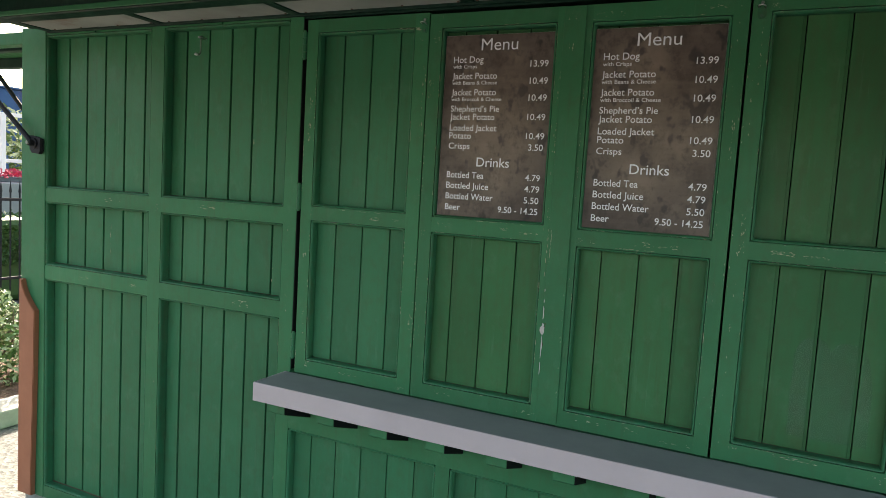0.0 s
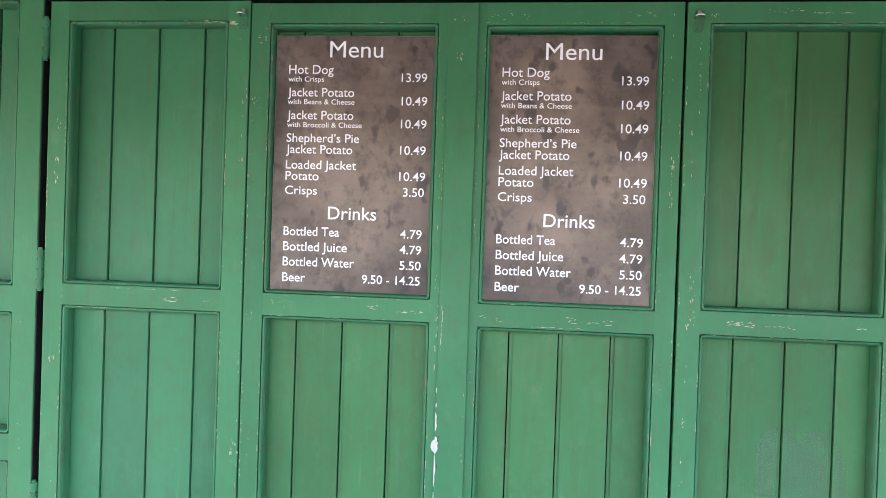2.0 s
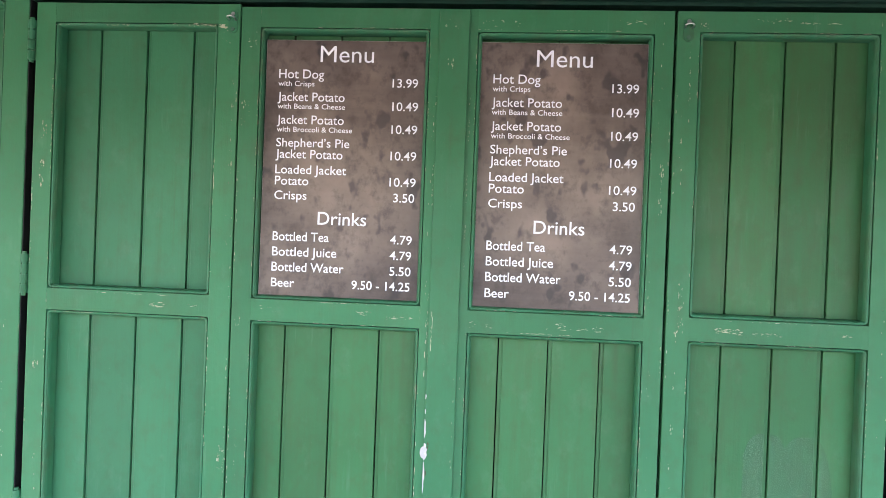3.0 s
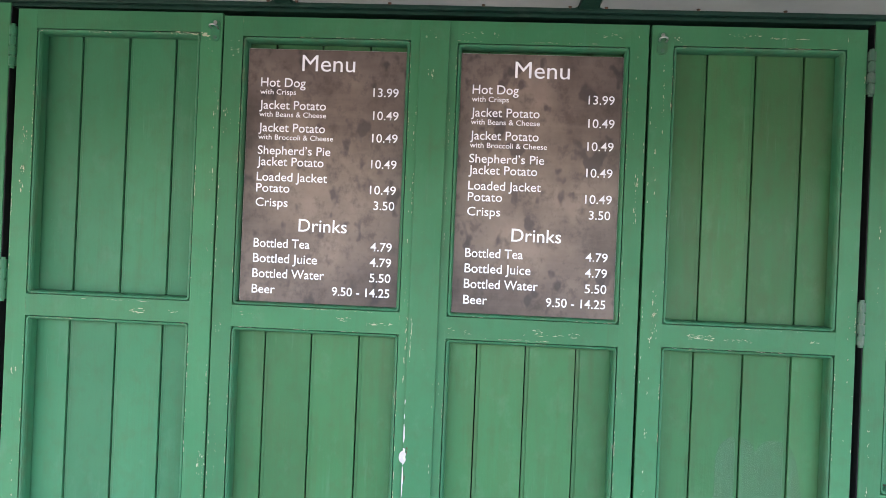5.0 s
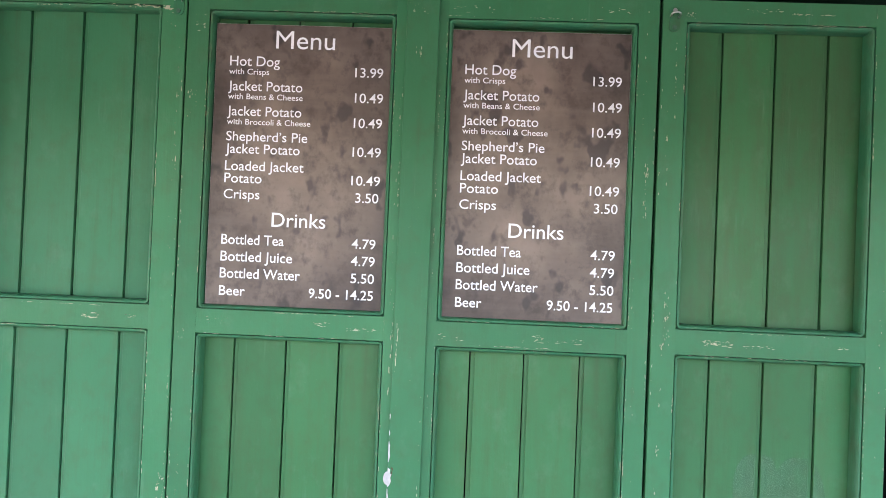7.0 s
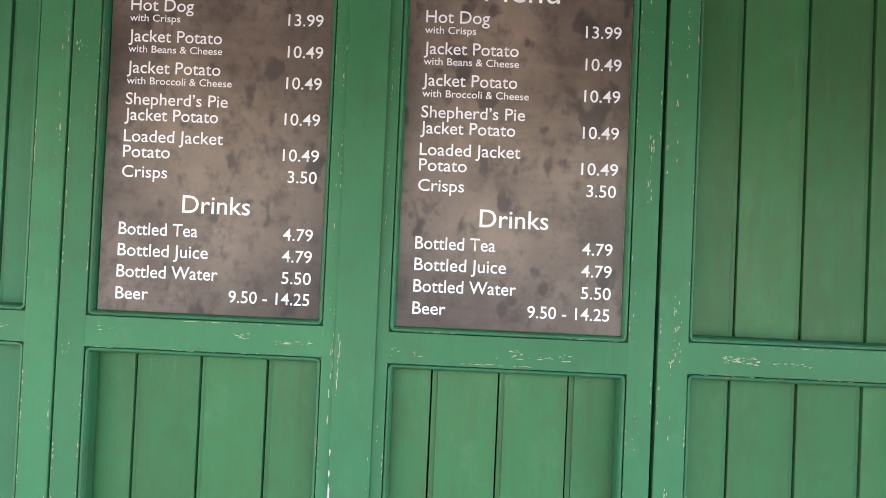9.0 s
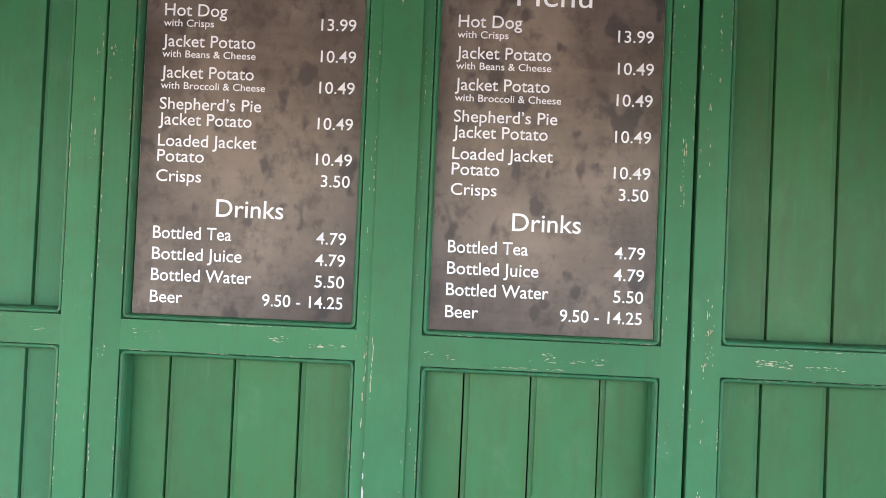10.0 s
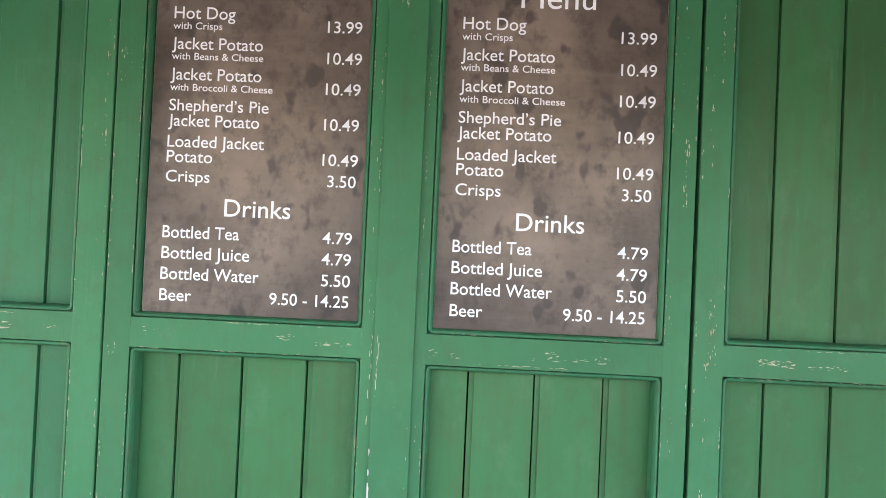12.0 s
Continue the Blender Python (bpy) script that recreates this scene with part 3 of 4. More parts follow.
d1 = shutter(-0.986, -0.4885, -0.938, -0.540, (-0.848, -0.732, -0.617), (-0.853, -0.738, -0.622), 1, 0.004, BOARD, BOARD, "green timber shutter leaf with chipped edges, closed over the counter")
d2 = shutter(-0.4850, 0.0205, -0.4390, -0.0450, (-0.370, -0.259, -0.145), (-0.370, -0.2585, -0.145), 1, 0.001, DULL, DULL, "green timber shutter leaf with a peeling closing strip, behind a menu board")
d3 = shutter(0.0225, 0.4945, 0.0630, 0.4525, (0.134, 0.247, 0.3635), (0.134, 0.247, 0.3635), 1, -0.0035, DULL, DULL, "green timber shutter leaf with grimy boards, behind a menu board")
d4 = shutter(0.5005, 0.9715, 0.549, 0.9275, (0.6385, 0.748, 0.8555), (0.634, 0.745, 0.8525), -1, 0.002, DULL, GRIMY, "green timber shutter leaf with weathered grimy boards, closed over the counter")
part("closing_strip", box(-0.0235, 0.0440, -0.0068, -0.0002, Z0 + 0.002, Z1 - 0.002, 0.0016, 2), FRAME, d2, "narrow closing strip with peeling edge")

chips(d1, [(-0.528, 2.181, 0.006, 0.003, 4, 0.034, 0.016), (-0.545, 2.184, 0.020, 0.003, 7, 0.020, 0.006), (-0.60, 2.185, 0.05, 0.002, 8, 0.018, 0.004), (-0.78, 2.182, 0.04, 0.002, 6, 0.016, 0.003),
           (-0.666, 1.529, 0.020, 0.006, 10, 0.018, 0.006), (-0.580, 1.531, 0.014, 0.003, 5, 0.014, 0.003), (-0.960, 1.372, 0.006, 0.012, 6, 0.007, 0.016),
           (-0.960, 1.83, 0.006, 0.03, 8, 0.007, 0.016), (-0.957, 1.93, 0.006, 0.02, 5, 0.007, 0.016), (-0.940, 2.04, 0.003, 0.10, 9, 0.003, 0.022),
           (-0.500, 2.00, 0.008, 0.16, 22, 0.004, 0.020), (-0.497, 1.18, 0.009, 0.03, 12, 0.007, 0.018), (-0.505, 1.75, 0.012, 0.15, 8, 0.003, 0.014),
           (-0.955, 1.10, 0.010, 0.10, 6, 0.005, 0.014), (-0.93, 0.965, 0.010, 0.012, 5, 0.014, 0.010), (-0.75, 0.953, 0.05, 0.004, 7, 0.024, 0.004),
           (-0.53, 0.940, 0.02, 0.006, 4, 0.018, 0.005), (-0.52, 2.16, 0.012, 0.02, 4, 0.006, 0.008)], CREAM, -0.0002, 11)
chips(d2, [(-0.174, 1.532, 0.022, 0.005, 8, 0.018, 0.005), (-0.095, 1.524, 0.030, 0.004, 9, 0.022, 0.004), (-0.470, 1.50, 0.006, 0.012, 4, 0.006, 0.012),
           (-0.468, 1.98, 0.010, 0.03, 7, 0.005, 0.014), (-0.455, 2.15, 0.012, 0.02, 6, 0.012, 0.005), (-0.465, 1.13, 0.010, 0.12, 14, 0.005, 0.018),
           (-0.030, 1.45, 0.004, 0.10, 12, 0.004, 0.022), (-0.033, 1.75, 0.004, 0.22, 16, 0.003, 0.016), (-0.030, 2.0, 0.004, 0.10, 9, 0.004, 0.020),
           (-0.40, 1.531, 0.03, 0.010, 5, 0.012, 0.003), (-0.36, 0.950, 0.03, 0.006, 6, 0.016, 0.004), (-0.06, 0.945, 0.04, 0.006, 5, 0.02, 0.004)], CREAM, -0.0002, 12)


def peel(parent):
    """The bare patch at the closing strip: a rounded flake on the stile, ragged slivers along the arris of the strip."""
    rng = random.Random(13)
    edge, bm = -0.0236, bmesh.new()

    def patch(outline, y):
        front = [bm.verts.new((x, y, z)) for x, z in outline]
        back = [bm.verts.new((x, y + 0.0005, z)) for x, z in outline]
        bm.faces.new(front)
        for i in range(len(front)):
            bm.faces.new((front[i], back[i], back[(i + 1) % len(front)], front[(i + 1) % len(front)]))

    arc = [radians(90 + 15 * k) for k in range(13)]
    patch([(edge - 0.0002 + 0.0092 * math.cos(a), 1.222 + (0.0145 if math.sin(a) > 0 else 0.0135) * math.sin(a)) for a in arc], -0.0007)
    patch([(edge, 1.206), (edge + 0.0045, 1.211), (edge + 0.0078, 1.218), (edge + 0.0060, 1.226), (edge + 0.0085, 1.233), (edge + 0.0046, 1.234), (edge + 0.0052, 1.243), (edge, 1.246)], -0.0074)
    for low, high, wide in ((1.258, 1.300, 0.0046), (1.132, 1.203, 0.0036), (1.312, 1.322, 0.0022), (1.345, 1.356, 0.0018), (1.08, 1.12, 0.0024)):
        n = max(4, int((high - low) / 0.004))
        right = [(edge + wide * rng.uniform(0.35, 1.0) * math.sin(math.pi * (k + 0.6) / (n + 1.2)) + 0.0006, low + (high - low) * k / n) for k in range(n + 1)]
        patch([(edge - 0.0002, high), (edge - 0.0002, low)] + right, -0.0074)
    bmesh.ops.recalc_face_normals(bm, faces=bm.faces[:])
    tagged(part("peeled_paint", bm, BAREWHITE, parent, "bare white patch where the paint has peeled"), kind="stuff")


peel(d2)
chips(d2, [(-0.0150, 1.236, 0.001, 0.010, 4, 0.005, 0.012), (-0.0185, 1.185, 0.001, 0.012, 4, 0.003, 0.012)], RUST, -0.0070, 23, "brown bare wood at the peeled edge", 0.5)
chips(d2, [(-0.0165, 1.49, 0.002, 0.05, 9, 0.003, 0.03), (0.004, 2.10, 0.006, 0.012, 5, 0.005, 0.014), (0.005, 2.19, 0.015, 0.012, 5, 0.008, 0.006),
           (0.038, 1.20, 0.003, 0.20, 14, 0.003, 0.022), (0.015, 1.57, 0.01, 0.15, 5, 0.004, 0.004)], CREAM, -0.0070, 14)
chips(d3, [(0.273, 1.524, 0.010, 0.006, 7, 0.014, 0.006), (0.30, 1.517, 0.06, 0.003, 8, 0.024, 0.003), (0.355, 1.523, 0.012, 0.003, 3, 0.012, 0.004),
           (0.478, 1.83, 0.005, 0.06, 12, 0.004, 0.020), (0.470, 2.05, 0.010, 0.15, 12, 0.004, 0.012), (0.462, 1.60, 0.008, 0.08, 8, 0.003, 0.016),
           (0.12, 2.195, 0.05, 0.008, 6, 0.014, 0.004), (0.40, 2.200, 0.04, 0.006, 5, 0.016, 0.003), (0.10, 1.517, 0.04, 0.008, 5, 0.014, 0.003),
           (0.468, 1.22, 0.010, 0.22, 18, 0.004, 0.016), (0.20, 0.955, 0.10, 0.006, 9, 0.022, 0.004), (0.40, 0.940, 0.04, 0.006, 5, 0.02, 0.004)], CREAM, -0.0002, 15)
chips(d4, [(0.638, 1.529, 0.030, 0.006, 22, 0.020, 0.005), (0.715, 1.526, 0.035, 0.004, 12, 0.012, 0.003), (0.884, 1.531, 0.008, 0.002, 3, 0.016, 0.005),
           (0.531, 2.06, 0.006, 0.08, 22, 0.005, 0.018), (0.530, 1.57, 0.007, 0.06, 16, 0.004, 0.016), (0.522, 1.42, 0.010, 0.12, 16, 0.004, 0.016),
           (0.80, 2.203, 0.045, 0.002, 9, 0.022, 0.003), (0.70, 2.208, 0.04, 0.006, 7, 0.018, 0.004), (0.56, 2.195, 0.012, 0.006, 6, 0.006, 0.005),
           (0.955, 1.45, 0.012, 0.25, 14, 0.004, 0.008), (0.518, 1.92, 0.008, 0.10, 12, 0.004, 0.014), (0.519, 1.15, 0.009, 0.18, 16, 0.004, 0.014),
           (0.56, 0.965, 0.014, 0.004, 5, 0.012, 0.006), (0.70, 0.965, 0.07, 0.004, 9, 0.03, 0.003), (0.92, 0.955, 0.03, 0.01, 6, 0.012, 0.006)], CREAM, -0.0002, 16)
chips(d4, [(0.931, 1.74, 0.0015, 0.10, 14, 0.004, 0.045), (0.932, 1.25, 0.0015, 0.16, 14, 0.003, 0.03)], CREAM, 0.0035, 17)


def water_marks(parent, y):
    """A faint pale bloom with two rounded tops, dried on the boards."""
    bm = bmesh.new()
    for x0, x1 in ((0.690, 0.7335), (0.7455, 0.8410), (0.8530, 0.884)):
        n = max(6, int((x1 - x0) / 0.004))
        top, low = [], []
        for k in range(n + 1):
            x = x0 + (x1 - x0) * k / n
            h = max(1.300 - ((x - 0.737) / 0.047) ** 4 * 0.05, 1.297 - ((x - 0.822) / 0.048) ** 4 * 0.045, 1.10)
            top.append(bm.verts.new((x, y, h + 0.002 * noise.noise(Vector((x * 60, 0, 0))))))
            low.append(bm.verts.new((x, y, 1.02 + 0.01 * noise.noise(Vector((x * 40, 3, 0))))))
        for k in range(n):
            bm.faces.new((low[k], low[k + 1], top[k + 1], top[k]))
    tagged(part("water_mark", bm, BLOOM, parent, "faint pale water mark dried on the boards"), kind="stuff")


water_marks(d4, DEEP - 0.0009)


def worn_edges(ob, x0, x1, px0, px1, seed):
    """Slivers of lost paint along the arrises of the leaf and of its two openings."""
    rng = random.Random(seed)
    rows = []
    for z0, z1 in ((UP0, UP1), (LO0, LO1)):
        for x in (px0 - 0.0012, px1 + 0.0012):
            for _ in range(4):
                rows.append((x, rng.uniform(z0 + 0.03, z1 - 0.03), 0.0008, rng.uniform(0.01, 0.07), rng.randint(1, 4), 0.0024, 0.022))
        for z in (z0 - 0.0012, z1 + 0.0012):
            for _ in range(4):
                rows.append((rng.uniform(px0 + 0.03, px1 - 0.03), z, rng.uniform(0.01, 0.05), 0.0007, rng.randint(1, 4), 0.022, 0.0022))
    for x in (x0 + 0.0035, x1 - 0.0035):
        for _ in range(6):
            rows.append((x, rng.uniform(Z0 + 0.05, Z1 - 0.05), 0.0010, rng.uniform(0.01, 0.06), rng.randint(1, 4), 0.0026, 0.015))
    chips(ob, rows, CREAM, -0.0002, seed + 50, "worn bare arrises")


worn_edges(d1, -0.986, -0.4885, -0.938, -0.540, 101)
worn_edges(d2, -0.4850, -0.0235, -0.4390, -0.0450, 102)
worn_edges(d3, 0.0470, 0.4945, 0.0630, 0.4525, 103)
worn_edges(d4, 0.5005, 0.9715, 0.549, 0.9275, 104)


def hinge(parent, x, z0, z1, mat):
    """A butt hinge with its leaves edge on and four knuckles round the pin."""
    ob = part("hinge", box(x - 0.012, x + 0.012, 0.003, 0.007, z0 + 0.002, z1 - 0.002), mat, parent, "painted butt hinge")
    n, gap = 4, 0.0018
    h = (z1 - z0) / n
    for k in range(n):
        part("knuckle", rod((x, -0.001, z0 + h * k + gap), (x, -0.001, z0 + h * (k + 1) - gap), 0.0085 if k % 2 else 0.0078, 14), mat, ob)
    part("pin", rod((x, -0.001, z0 - 0.004), (x, -0.001, z1 + 0.004), 0.0052, 10), mat, ob)


for z0, z1 in ((2.083, 2.180), (1.528, 1.625), (0.965, 1.062)):
    hinge(d1, -0.9955, z0 + 0.012, z1 + 0.012, LEDGE)
    hinge(d4, 0.980, z0, z1, HINGE)


def arc_rod(points, r, sides=8):
    """A bent rod through a few points, rounded by a Catmull-Rom curve."""
    pts = [Vector(p) for p in points]
    path = []
    for i in range(len(pts) - 1):
        p0, p1, p2, p3 = pts[max(i - 1, 0)], pts[i], pts[i + 1], pts[min(i + 2, len(pts) - 1)]
        for k in range(5):
            s = k / 5
            path.append(0.5 * ((2 * p1) + (p2 - p0) * s + (2 * p0 - 5 * p1 + 4 * p2 - p3) * s * s + (3 * p1 - p0 - 3 * p2 + p3) * s ** 3))
    path.append(pts[-1])
    bm = bmesh.new()
    rings = []
    for i, p in enumerate(path):
        way = (path[min(i + 1, len(path) - 1)] - path[max(i - 1, 0)]).normalized()
        q = way.to_track_quat("Z", "Y").to_matrix()
        rings.append([bm.verts.new(p + q @ Vector((r * math.cos(2 * math.pi * k / sides), r * math.sin(2 * math.pi * k / sides), 0))) for k in range(sides)])
    for a, b in zip(rings, rings[1:]):
        for k in range(sides):
            bm.faces.new((a[k], a[(k + 1) % sides], b[(k + 1) % sides], b[k]))
    bm.faces.new(rings[0][::-1])
    bm.faces.new(rings[-1])
    bmesh.ops.recalc_face_normals(bm, faces=bm.faces[:])
    return bm


def eye_plate(x, z, painted):
    ob = thing("hook_eye", (x, -0.002, z - 0.02), "small metal eye plate screwed to the green shutter", "hook eye", "hook eyes")
    part("plate", prism([(x + a, z + b) for a, b in rounded_rect(-0.011, 0.011, -0.030, 0.022, 0, 0.010)], "y", -0.0022, -0.0002), LEDGE if painted else STEEL, ob)
    part("eye", arc_rod([(x - 0.008, -0.003, z + 0.001), (x - 0.009, -0.015, z + 0.003), (x, -0.021, z + 0.004), (x + 0.008, -0.015, z + 0.002), (x + 0.007, -0.003, z - 0.001)], 0.0020), BRIGHT, ob)
    part("screw", rod((x, -0.0038, z + 0.014), (x, -0.0018, z + 0.014), 0.0045, 12), BRIGHT, ob)
    part("screw", rod((x, -0.0038, z - 0.021), (x, -0.0018, z - 0.021), 0.0045, 12), HINGE, ob)


eye_plate(-0.505, 2.196, True)
eye_plate(0.524, 2.190, True)

hook = thing("cabin_hook", (-1.53, 0.042, 2.125), "slim metal cabin hook hanging on the green boards", "hook")
hx = -1.533
part("staple", arc_rod([(hx + 0.012, 0.047, 2.197), (hx + 0.008, 0.020, 2.199), (hx - 0.002, 0.016, 2.198), (hx - 0.004, 0.047, 2.195)], 0.0028), BRIGHT, hook)
part("bar", arc_rod([(hx + 0.004, 0.030, 2.204), (hx + 0.005, 0.022, 2.199), (hx + 0.005, 0.022, 2.165), (hx + 0.004, 0.022, 2.138), (hx + 0.002, 0.014, 2.128), (hx - 0.003, 0.004, 2.130)], 0.0030), STEEL, hook)
part("ball_end", rod((hx - 0.006, 0.002, 2.131), (hx + 0.002, 0.010, 2.127), 0.0056, 12), BRIGHT, hook)

# ---- counter ----
counter = thing("serving_counter", (0, -0.1, 0.853), "grey laminate serving counter with a pale edge, on green brackets", "counter")
part("top", box(-1.019, 1.002, -0.181, -0.0025, 0.857, 0.9195, 0.003, 2), COUNTERTOP, counter, "dark grey smooth counter top")
part("front_edge", box(-1.023, 1.006, -0.187, -0.1812, 0.852, 0.920, 0.0015, 2), COUNTEREDGE, counter, "pale mauve grey edging board")
part("end_edge", box(-1.0235, -1.0192, -0.1810, -0.003, 0.852, 0.920, 0.0012), COUNTEREDGE, counter)
for k in range(10):
    bx = -0.969 + 0.2108 * k
    bl = part("bracket", prism([(-0.0008, 0.8525), (-0.158, 0.8525), (-0.158, 0.815), (-0.153, 0.810), (-0.0008, 0.758)], "x", bx, bx + 0.066), FRAME, counter, "green painted tapering support bracket")
    # shade on the bracket's right side, put in as a near-black plate
    part("side_face", prism([(-0.001, 0.8522), (-0.155, 0.8522), (-0.155, 0.8125), (-0.001, 0.7605)], "x", bx + 0.0663, bx + 0.0678), NEARBLACK, bl, "bracket side coloured near black for its shade")

# near-black sheet that paints the shade below the counter and stops bounce
part("underside", box(-1.008, 0.998, -0.180, -0.003, 0.8528, 0.8566), NEARBLACK, counter, "near-black sheet for the shade under the counter")

# ---- menu boards ----
FONT_CACHE = {}


def words(text, x0, x1, z, height, y, parent):
    """A line of print set between x0 and x1 on the baseline z, with capitals of that height."""
    curve_data = bpy.data.curves.new("lettering", "FONT")
    curve_data.body, curve_data.resolution_u = text, 4
    curve_data.offset = 0.0 if "M" in text else 0.005
    tmp = bpy.data.objects.new("lettering", curve_data)
    scene.collection.objects.link(tmp)
    mesh = bpy.data.meshes.new_from_object(tmp.evaluated_get(bpy.context.evaluated_depsgraph_get()))
    bpy.data.objects.remove(tmp)
    xs = [v.co.x for v in mesh.vertices]
    if "H" not in FONT_CACHE:
        cap = bpy.data.curves.new("cap", "FONT")
        cap.body = "H"
        tmp = bpy.data.objects.new("cap", cap)
        scene.collection.objects.link(tmp)
        cm = bpy.data.meshes.new_from_object(tmp.evaluated_get(bpy.context.evaluated_depsgraph_get()))
        bpy.data.objects.remove(tmp)
        FONT_CACHE["H"] = max(v.co.y for v in cm.vertices)
    sx, sz = (x1 - x0) / (max(xs) - min(xs)), height / FONT_CACHE["H"]
    left, base = min(xs), origin_of(parent)
    for v in mesh.vertices:
        v.co = Vector((x0 + (v.co.x - left) * sx, y, z + v.co.y * sz)) - base
    mesh.materials.clear()
    mesh.materials.append(LETTER)
    ob = new("lettering", mesh)
    ob.parent = parent
    return ob


LINES = (
    ("Menu", -0.299, -0.174, 2.1055, 0.0375),
    ("Hot Dog", -0.3955, -0.289, 2.067, 0.0205), ("with Crisps", -0.3965, -0.311, 2.049, 0.0118), ("13.99", -0.129, -0.070, 2.050, 0.0195),
    ("Jacket Potato", -0.397, -0.239, 2.0145, 0.0200), ("with Beans & Cheese", -0.3965, -0.2375, 1.9965, 0.0118), ("10.49", -0.1275, -0.068, 1.9965, 0.0195),
    ("Jacket Potato", -0.397, -0.239, 1.9615, 0.0200), ("with Broccoli & Cheese", -0.3965, -0.219, 1.943, 0.0118), ("10.49", -0.1275, -0.068, 1.944, 0.0195),
    ("Shepherd\u2019s Pie", -0.3965, -0.224, 1.9085, 0.0195), ("Jacket Potato", -0.397, -0.239, 1.882, 0.0200), ("10.49", -0.1275, -0.068, 1.8835, 0.0195),
    ("Loaded Jacket", -0.3965, -0.229, 1.846, 0.0200), ("Potato", -0.3965, -0.317, 1.820, 0.0200), ("10.49", -0.1275, -0.067, 1.8235, 0.0195),
    ("Crisps", -0.3965, -0.320, 1.7865, 0.0195), ("3.50", -0.1175, -0.069, 1.7875, 0.0195),
    ("Drinks", -0.292, -0.178, 1.7305, 0.0290),
    ("Bottled Tea", -0.397, -0.264, 1.6905, 0.0205), ("4.79", -0.121, -0.071, 1.6915, 0.0195),
    ("Bottled Juice", -0.397, -0.245, 1.655, 0.0205), ("4.79", -0.121, -0.071, 1.6555, 0.0195),
    ("Bottled Water", -0.397, -0.227, 1.6195, 0.0205), ("5.50", -0.120, -0.071, 1.6195, 0.0195),
    ("Beer", -0.397, -0.342, 1.583, 0.0200), ("9.50 - 14.25", -0.207, -0.072, 1.5845, 0.0195),
)


def menu_board(x0, x1, z0, z1, dx, dz, squeeze):
    ob = thing("menu_board", ((x0 + x1) / 2, 0.016, z0), "brown mottled menu board with white lettering, set in a shutter", "menu board", "menu boards")
    part("print", box(x0 + 0.0004, x1 - 0.0004, 0.0118, 0.0123, z0 + 0.0004, z1 - 0.0004), PRINT, ob)
    part("panel", box(x0, x1, 0.0123, 0.0155, z0, z1), WHITEPAINT, ob, "white edge of the composite sheet")
    part("packing", box(x0 + 0.03, x1 - 0.03, 0.0157, DEEP - 0.001, z0 + 0.03, z1 - 0.03), FRAME, ob, "hidden packing behind the print")
    for text, a, b, z, h in LINES:
        words(text, -0.4 + (a + 0.4) * squeeze + dx, -0.4 + (b + 0.4) * squeeze + dx, z + dz, h, 0.0113, ob)


menu_board(-0.4265, -0.0505, 1.5578, 2.1555, 0.0, 0.0, 1.0)
menu_board(0.0725, 0.4420, 1.5562, 2.1565, 0.4965, -0.003, 0.995)

# ---- planting bed, fence and street beyond the kiosk ----
single("kerb", box(-3.82, -3.57, -1.2, 9.0, 0.0, 0.115, 0.012, 2), STONE, "pale stone kerb round a planting bed", "kerb", "structure")
bm = bmesh.new()
bmesh.ops.create_grid(bm, x_segments=24, y_segments=60, size=0.5)
for v in bm.verts:
    v.co = Vector((-4.9 + v.co.x * 2.2, 3.9 + v.co.y * 10.2, 0.085))
    v.co.z += 0.05 * noise.noise(v.co * 3.0) + 0.02 * noise.noise(v.co * 14.0)
bmesh.ops.solidify(bm, geom=bm.faces[:], thickness=0.06)
single("planting_bed", bm, MULCH, "reddish bark mulch in the planting bed", "soil", "structure")


def shrub(x, y, z, rx, ry, h, mats, count, size, seed, label):
    """A shrub of forked stems that carry many small bent leaves."""
    rng = random.Random(seed)
    ob = thing("shrub", (x, y, z), label, "shrub", "shrubs in the bed")
    bm = bmesh.new()
    for _ in range(9):
        a = rng.uniform(0, 2 * math.pi)
        mid = Vector((x + 0.4 * rx * math.cos(a), y + 0.4 * ry * math.sin(a), z + h * 0.45))
        add_rod(bm, (x, y, z), mid, 0.010, 5, 0.007)
        for _ in range(2):
            b = a + rng.uniform(-0.8, 0.8)
            add_rod(bm, mid, (x + 0.8 * rx * math.cos(b), y + 0.8 * ry * math.sin(b), z + h * rng.uniform(0.7, 0.95)), 0.006, 4, 0.002)
    part("stems", bm, TRUNK, ob)
    for m, share in zip(mats, (0.6, 0.4)):
        bm = bmesh.new()
        for _ in range(int(count * share)):
            while True:
                p = Vector((rng.uniform(-1, 1), rng.uniform(-1, 1), rng.uniform(0, 1)))
                lump = 0.82 + 0.3 * noise.noise(p * 2.5 + Vector((seed, 0, 0)))
                r = math.sqrt(p.x ** 2 + p.y ** 2 + (1.6 * (p.z - 0.45)) ** 2)
                if 0.45 * lump < r < lump:
                    break
            c = Vector((x + rx * p.x, y + ry * p.y, z + h * p.z))
            q = Euler((rng.uniform(-1.2, 1.2), rng.uniform(-1.2, 1.2), rng.uniform(0, 6.28))).to_matrix()
            s = size * rng.uniform(0.6, 1.3)
            pts = [c + q @ (Vector(o) * s) for o in ((0, -0.5, 0), (0.24, 0, 0.06), (0, 0.5, -0.05), (-0.24, 0, 0.06))]
            bm.faces.new([bm.verts.new(o) for o in pts])
        part("foliage", bm, m, ob)
    return ob


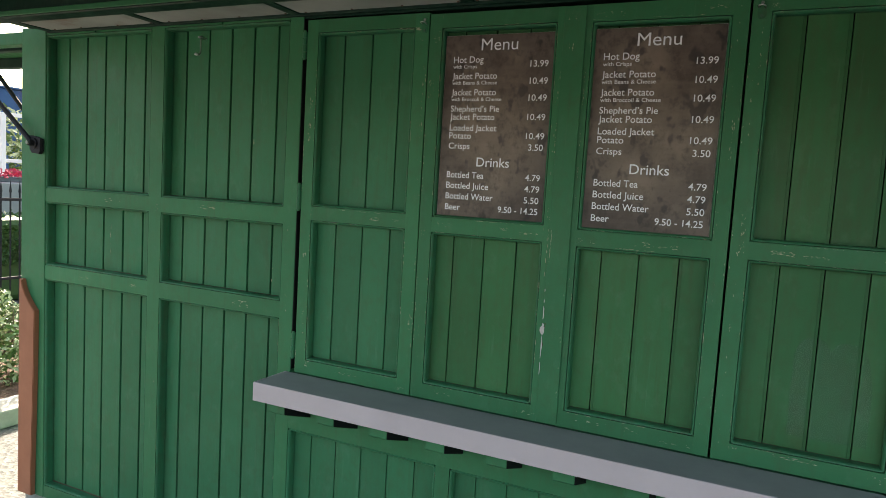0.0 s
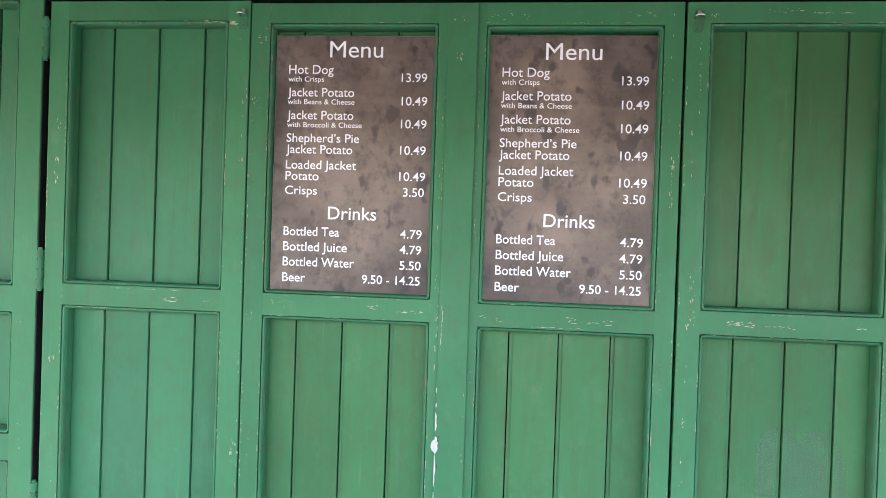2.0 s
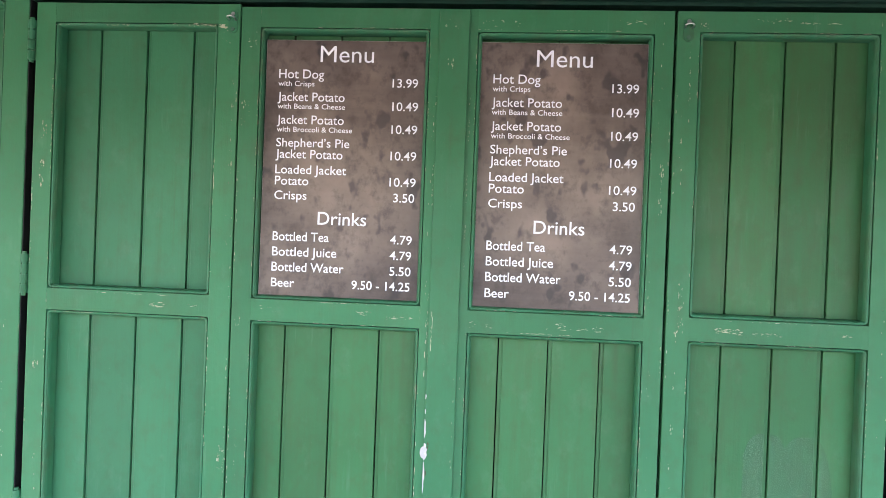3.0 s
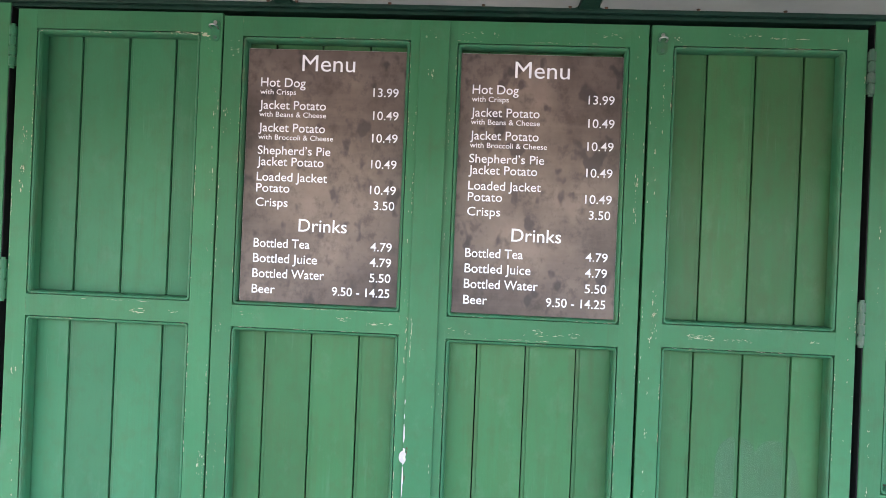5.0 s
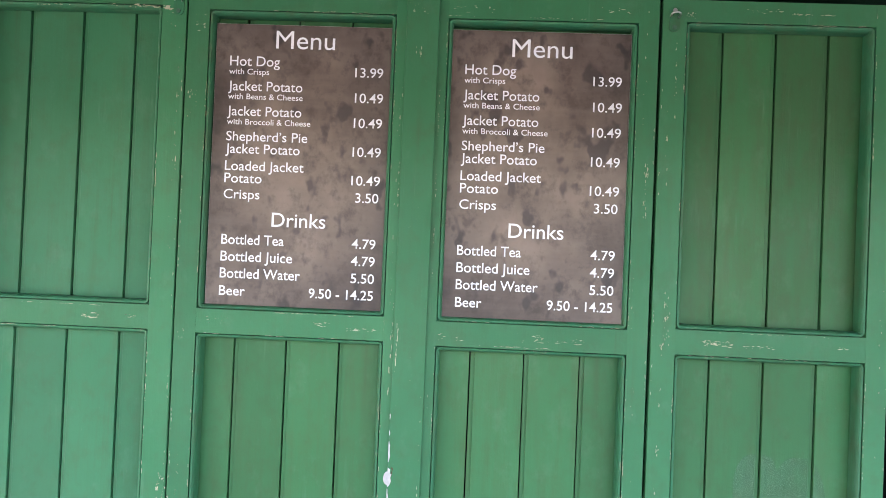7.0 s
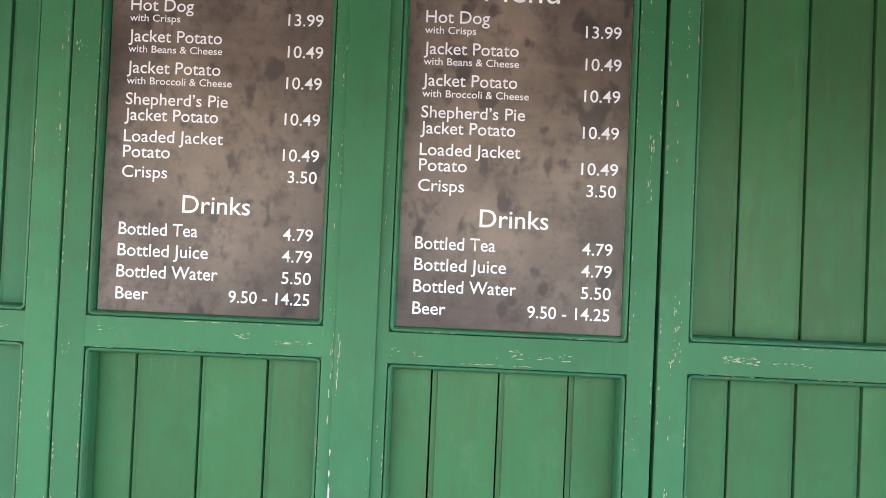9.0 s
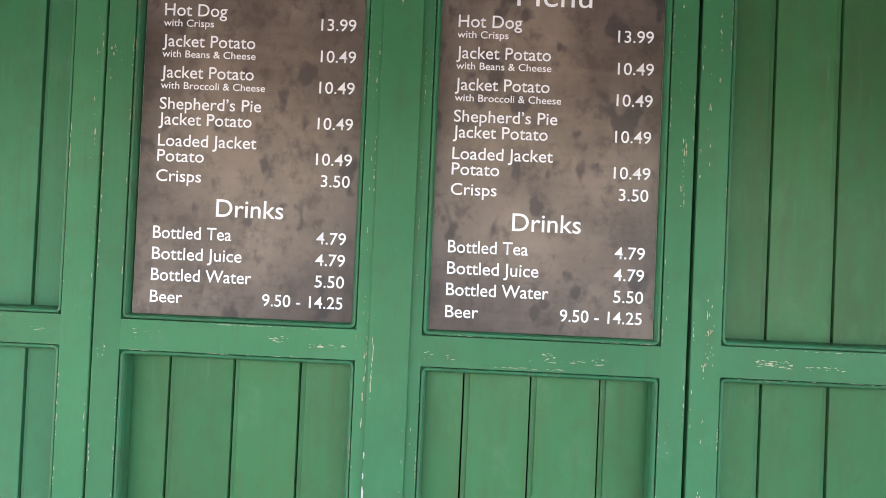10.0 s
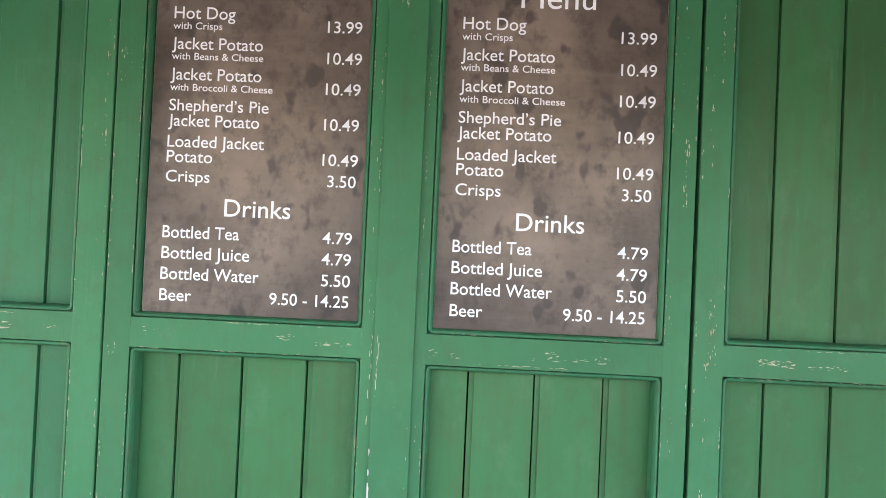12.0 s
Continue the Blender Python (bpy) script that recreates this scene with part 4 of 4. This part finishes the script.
shrub(-4.35, 0.85, 0.08, 0.42, 0.50, 0.68, (LEAF, LEAFPALE), 2600, 0.055, 5, "variegated shrub with small pale-edged leaves behind the kerb")
shrub(-4.45, 1.75, 0.08, 0.48, 0.55, 0.72, (LEAF, LEAFPALE), 2400, 0.060, 6, "variegated shrub with small pale-edged leaves behind the kerb")
shrub(-4.55, 2.8, 0.08, 0.50, 0.55, 0.70, (LEAF, LEAFPALE), 1800, 0.060, 7, "variegated shrub with small pale-edged leaves behind the kerb")

fence = thing("fence", (-6.2, 3.5, 0), "black iron railing with spear tops beyond the bed", "fence")
for z in (0.50, 1.29):
    part("rail", box(-6.215, -6.185, 0.6, 6.4, z - 0.014, z + 0.014, 0.003), IRON, fence)
for k in range(62):
    y = 0.62 + 0.0935 * k
    bm = rod((-6.2, y, 0.0), (-6.2, y, 1.36), 0.009, 6)
    add_rod(bm, (-6.2, y, 1.36), (-6.2, y, 1.38), 0.014, 6)
    add_rod(bm, (-6.2, y, 1.38), (-6.2, y, 1.48), 0.013, 6, 0.001)
    part("picket", bm, IRON, fence)

rng = random.Random(21)
hedge = thing("hedge", (-7.7, 4.2, 0.0), "clipped dark green hedge behind the railing", "hedge")
part("core", box(-7.95, -7.45, 1.5, 8.0, 0.0, 1.0, 0.08, 2), HEDGELEAF, hedge)
bm = bmesh.new()
for _ in range(4500):
    c = Vector((rng.uniform(-8.05, -7.35), rng.uniform(1.45, 8.05), rng.uniform(0.45, 1.06)))
    if -7.9 < c.x < -7.42 and c.z < 0.96:
        c.x = -7.38 + 0.05 * rng.random()
    q = Euler((rng.uniform(-1.5, 1.5), rng.uniform(-1.5, 1.5), rng.uniform(0, 6.28))).to_matrix()
    bm.faces.new([bm.verts.new(c + q @ (Vector(o) * 0.07)) for o in ((0, -0.5, 0), (0.28, 0, 0.06), (0, 0.5, 0), (-0.28, 0, 0.06))])
part("foliage", bm, HEDGELEAF, hedge)

single("garden_wall", box(-9.3, -9.0, 0.5, 14.0, 0.0, 1.38, 0.02), CONCRETE, "low grey rendered wall behind the hedge", "wall", "structure")
bed = thing("flower_box", (-9.15, 5.0, 1.38), "long trough of red flowers on the grey wall", "planter")
part("trough", box(-9.25, -9.05, 2.0, 9.0, 1.38, 1.46, 0.01), SLATE, bed)
bm = bmesh.new()
for _ in range(1500):
    c = Vector((rng.uniform(-9.28, -9.0), rng.uniform(2.0, 9.0), rng.uniform(1.44, 1.56)))
    q = Euler((rng.uniform(-1.5, 1.5), rng.uniform(-1.5, 1.5), rng.uniform(0, 6.28))).to_matrix()
    bm.faces.new([bm.verts.new(c + q @ (Vector(o) * 0.07)) for o in ((0, -0.5, 0), (0.4, 0, 0.06), (0, 0.5, 0), (-0.4, 0, 0.06))])
part("blossom", bm, PETAL, bed)

rail = thing("white_railing", (-13.0, 7.0, 0.0), "white painted railing in front of pale planting", "railing")
for k in range(18):
    y = 3.0 + 0.55 * k
    part("post", box(-13.04, -12.96, y, y + 0.09, 0.0, 2.62, 0.005), WHITEPAINT, rail)
for z in (1.66, 2.56):
    part("bar", box(-13.03, -12.97, 3.0, 12.5, z, z + 0.07, 0.005), WHITEPAINT, rail)
for k in range(6):
    shrub(-15.0, 5.6 + 1.1 * k, 0.0, 0.9, 0.8, 2.9, (LEAFPALE, LEAF), 900, 0.20, 31 + k, "tall pale flowering shrub before a blue wall")

house = thing("building", (-24.0, 14.0, 0.0), "blue rendered building with red posts, far behind the planting", "building")
part("wall", box(-26.0, -22.0, 2.0, 30.0, 0.0, 4.05, 0.02), BLUEWALL, house)
part("coping", box(-26.1, -21.9, 1.9, 30.1, 4.05, 4.12, 0.02), BLUEWALL, house)
for y in (6.0, 12.55, 20.0):
    part("post", box(-21.7, -21.45, y, y + 0.30, 0.0, 5.2, 0.01), RED, house)
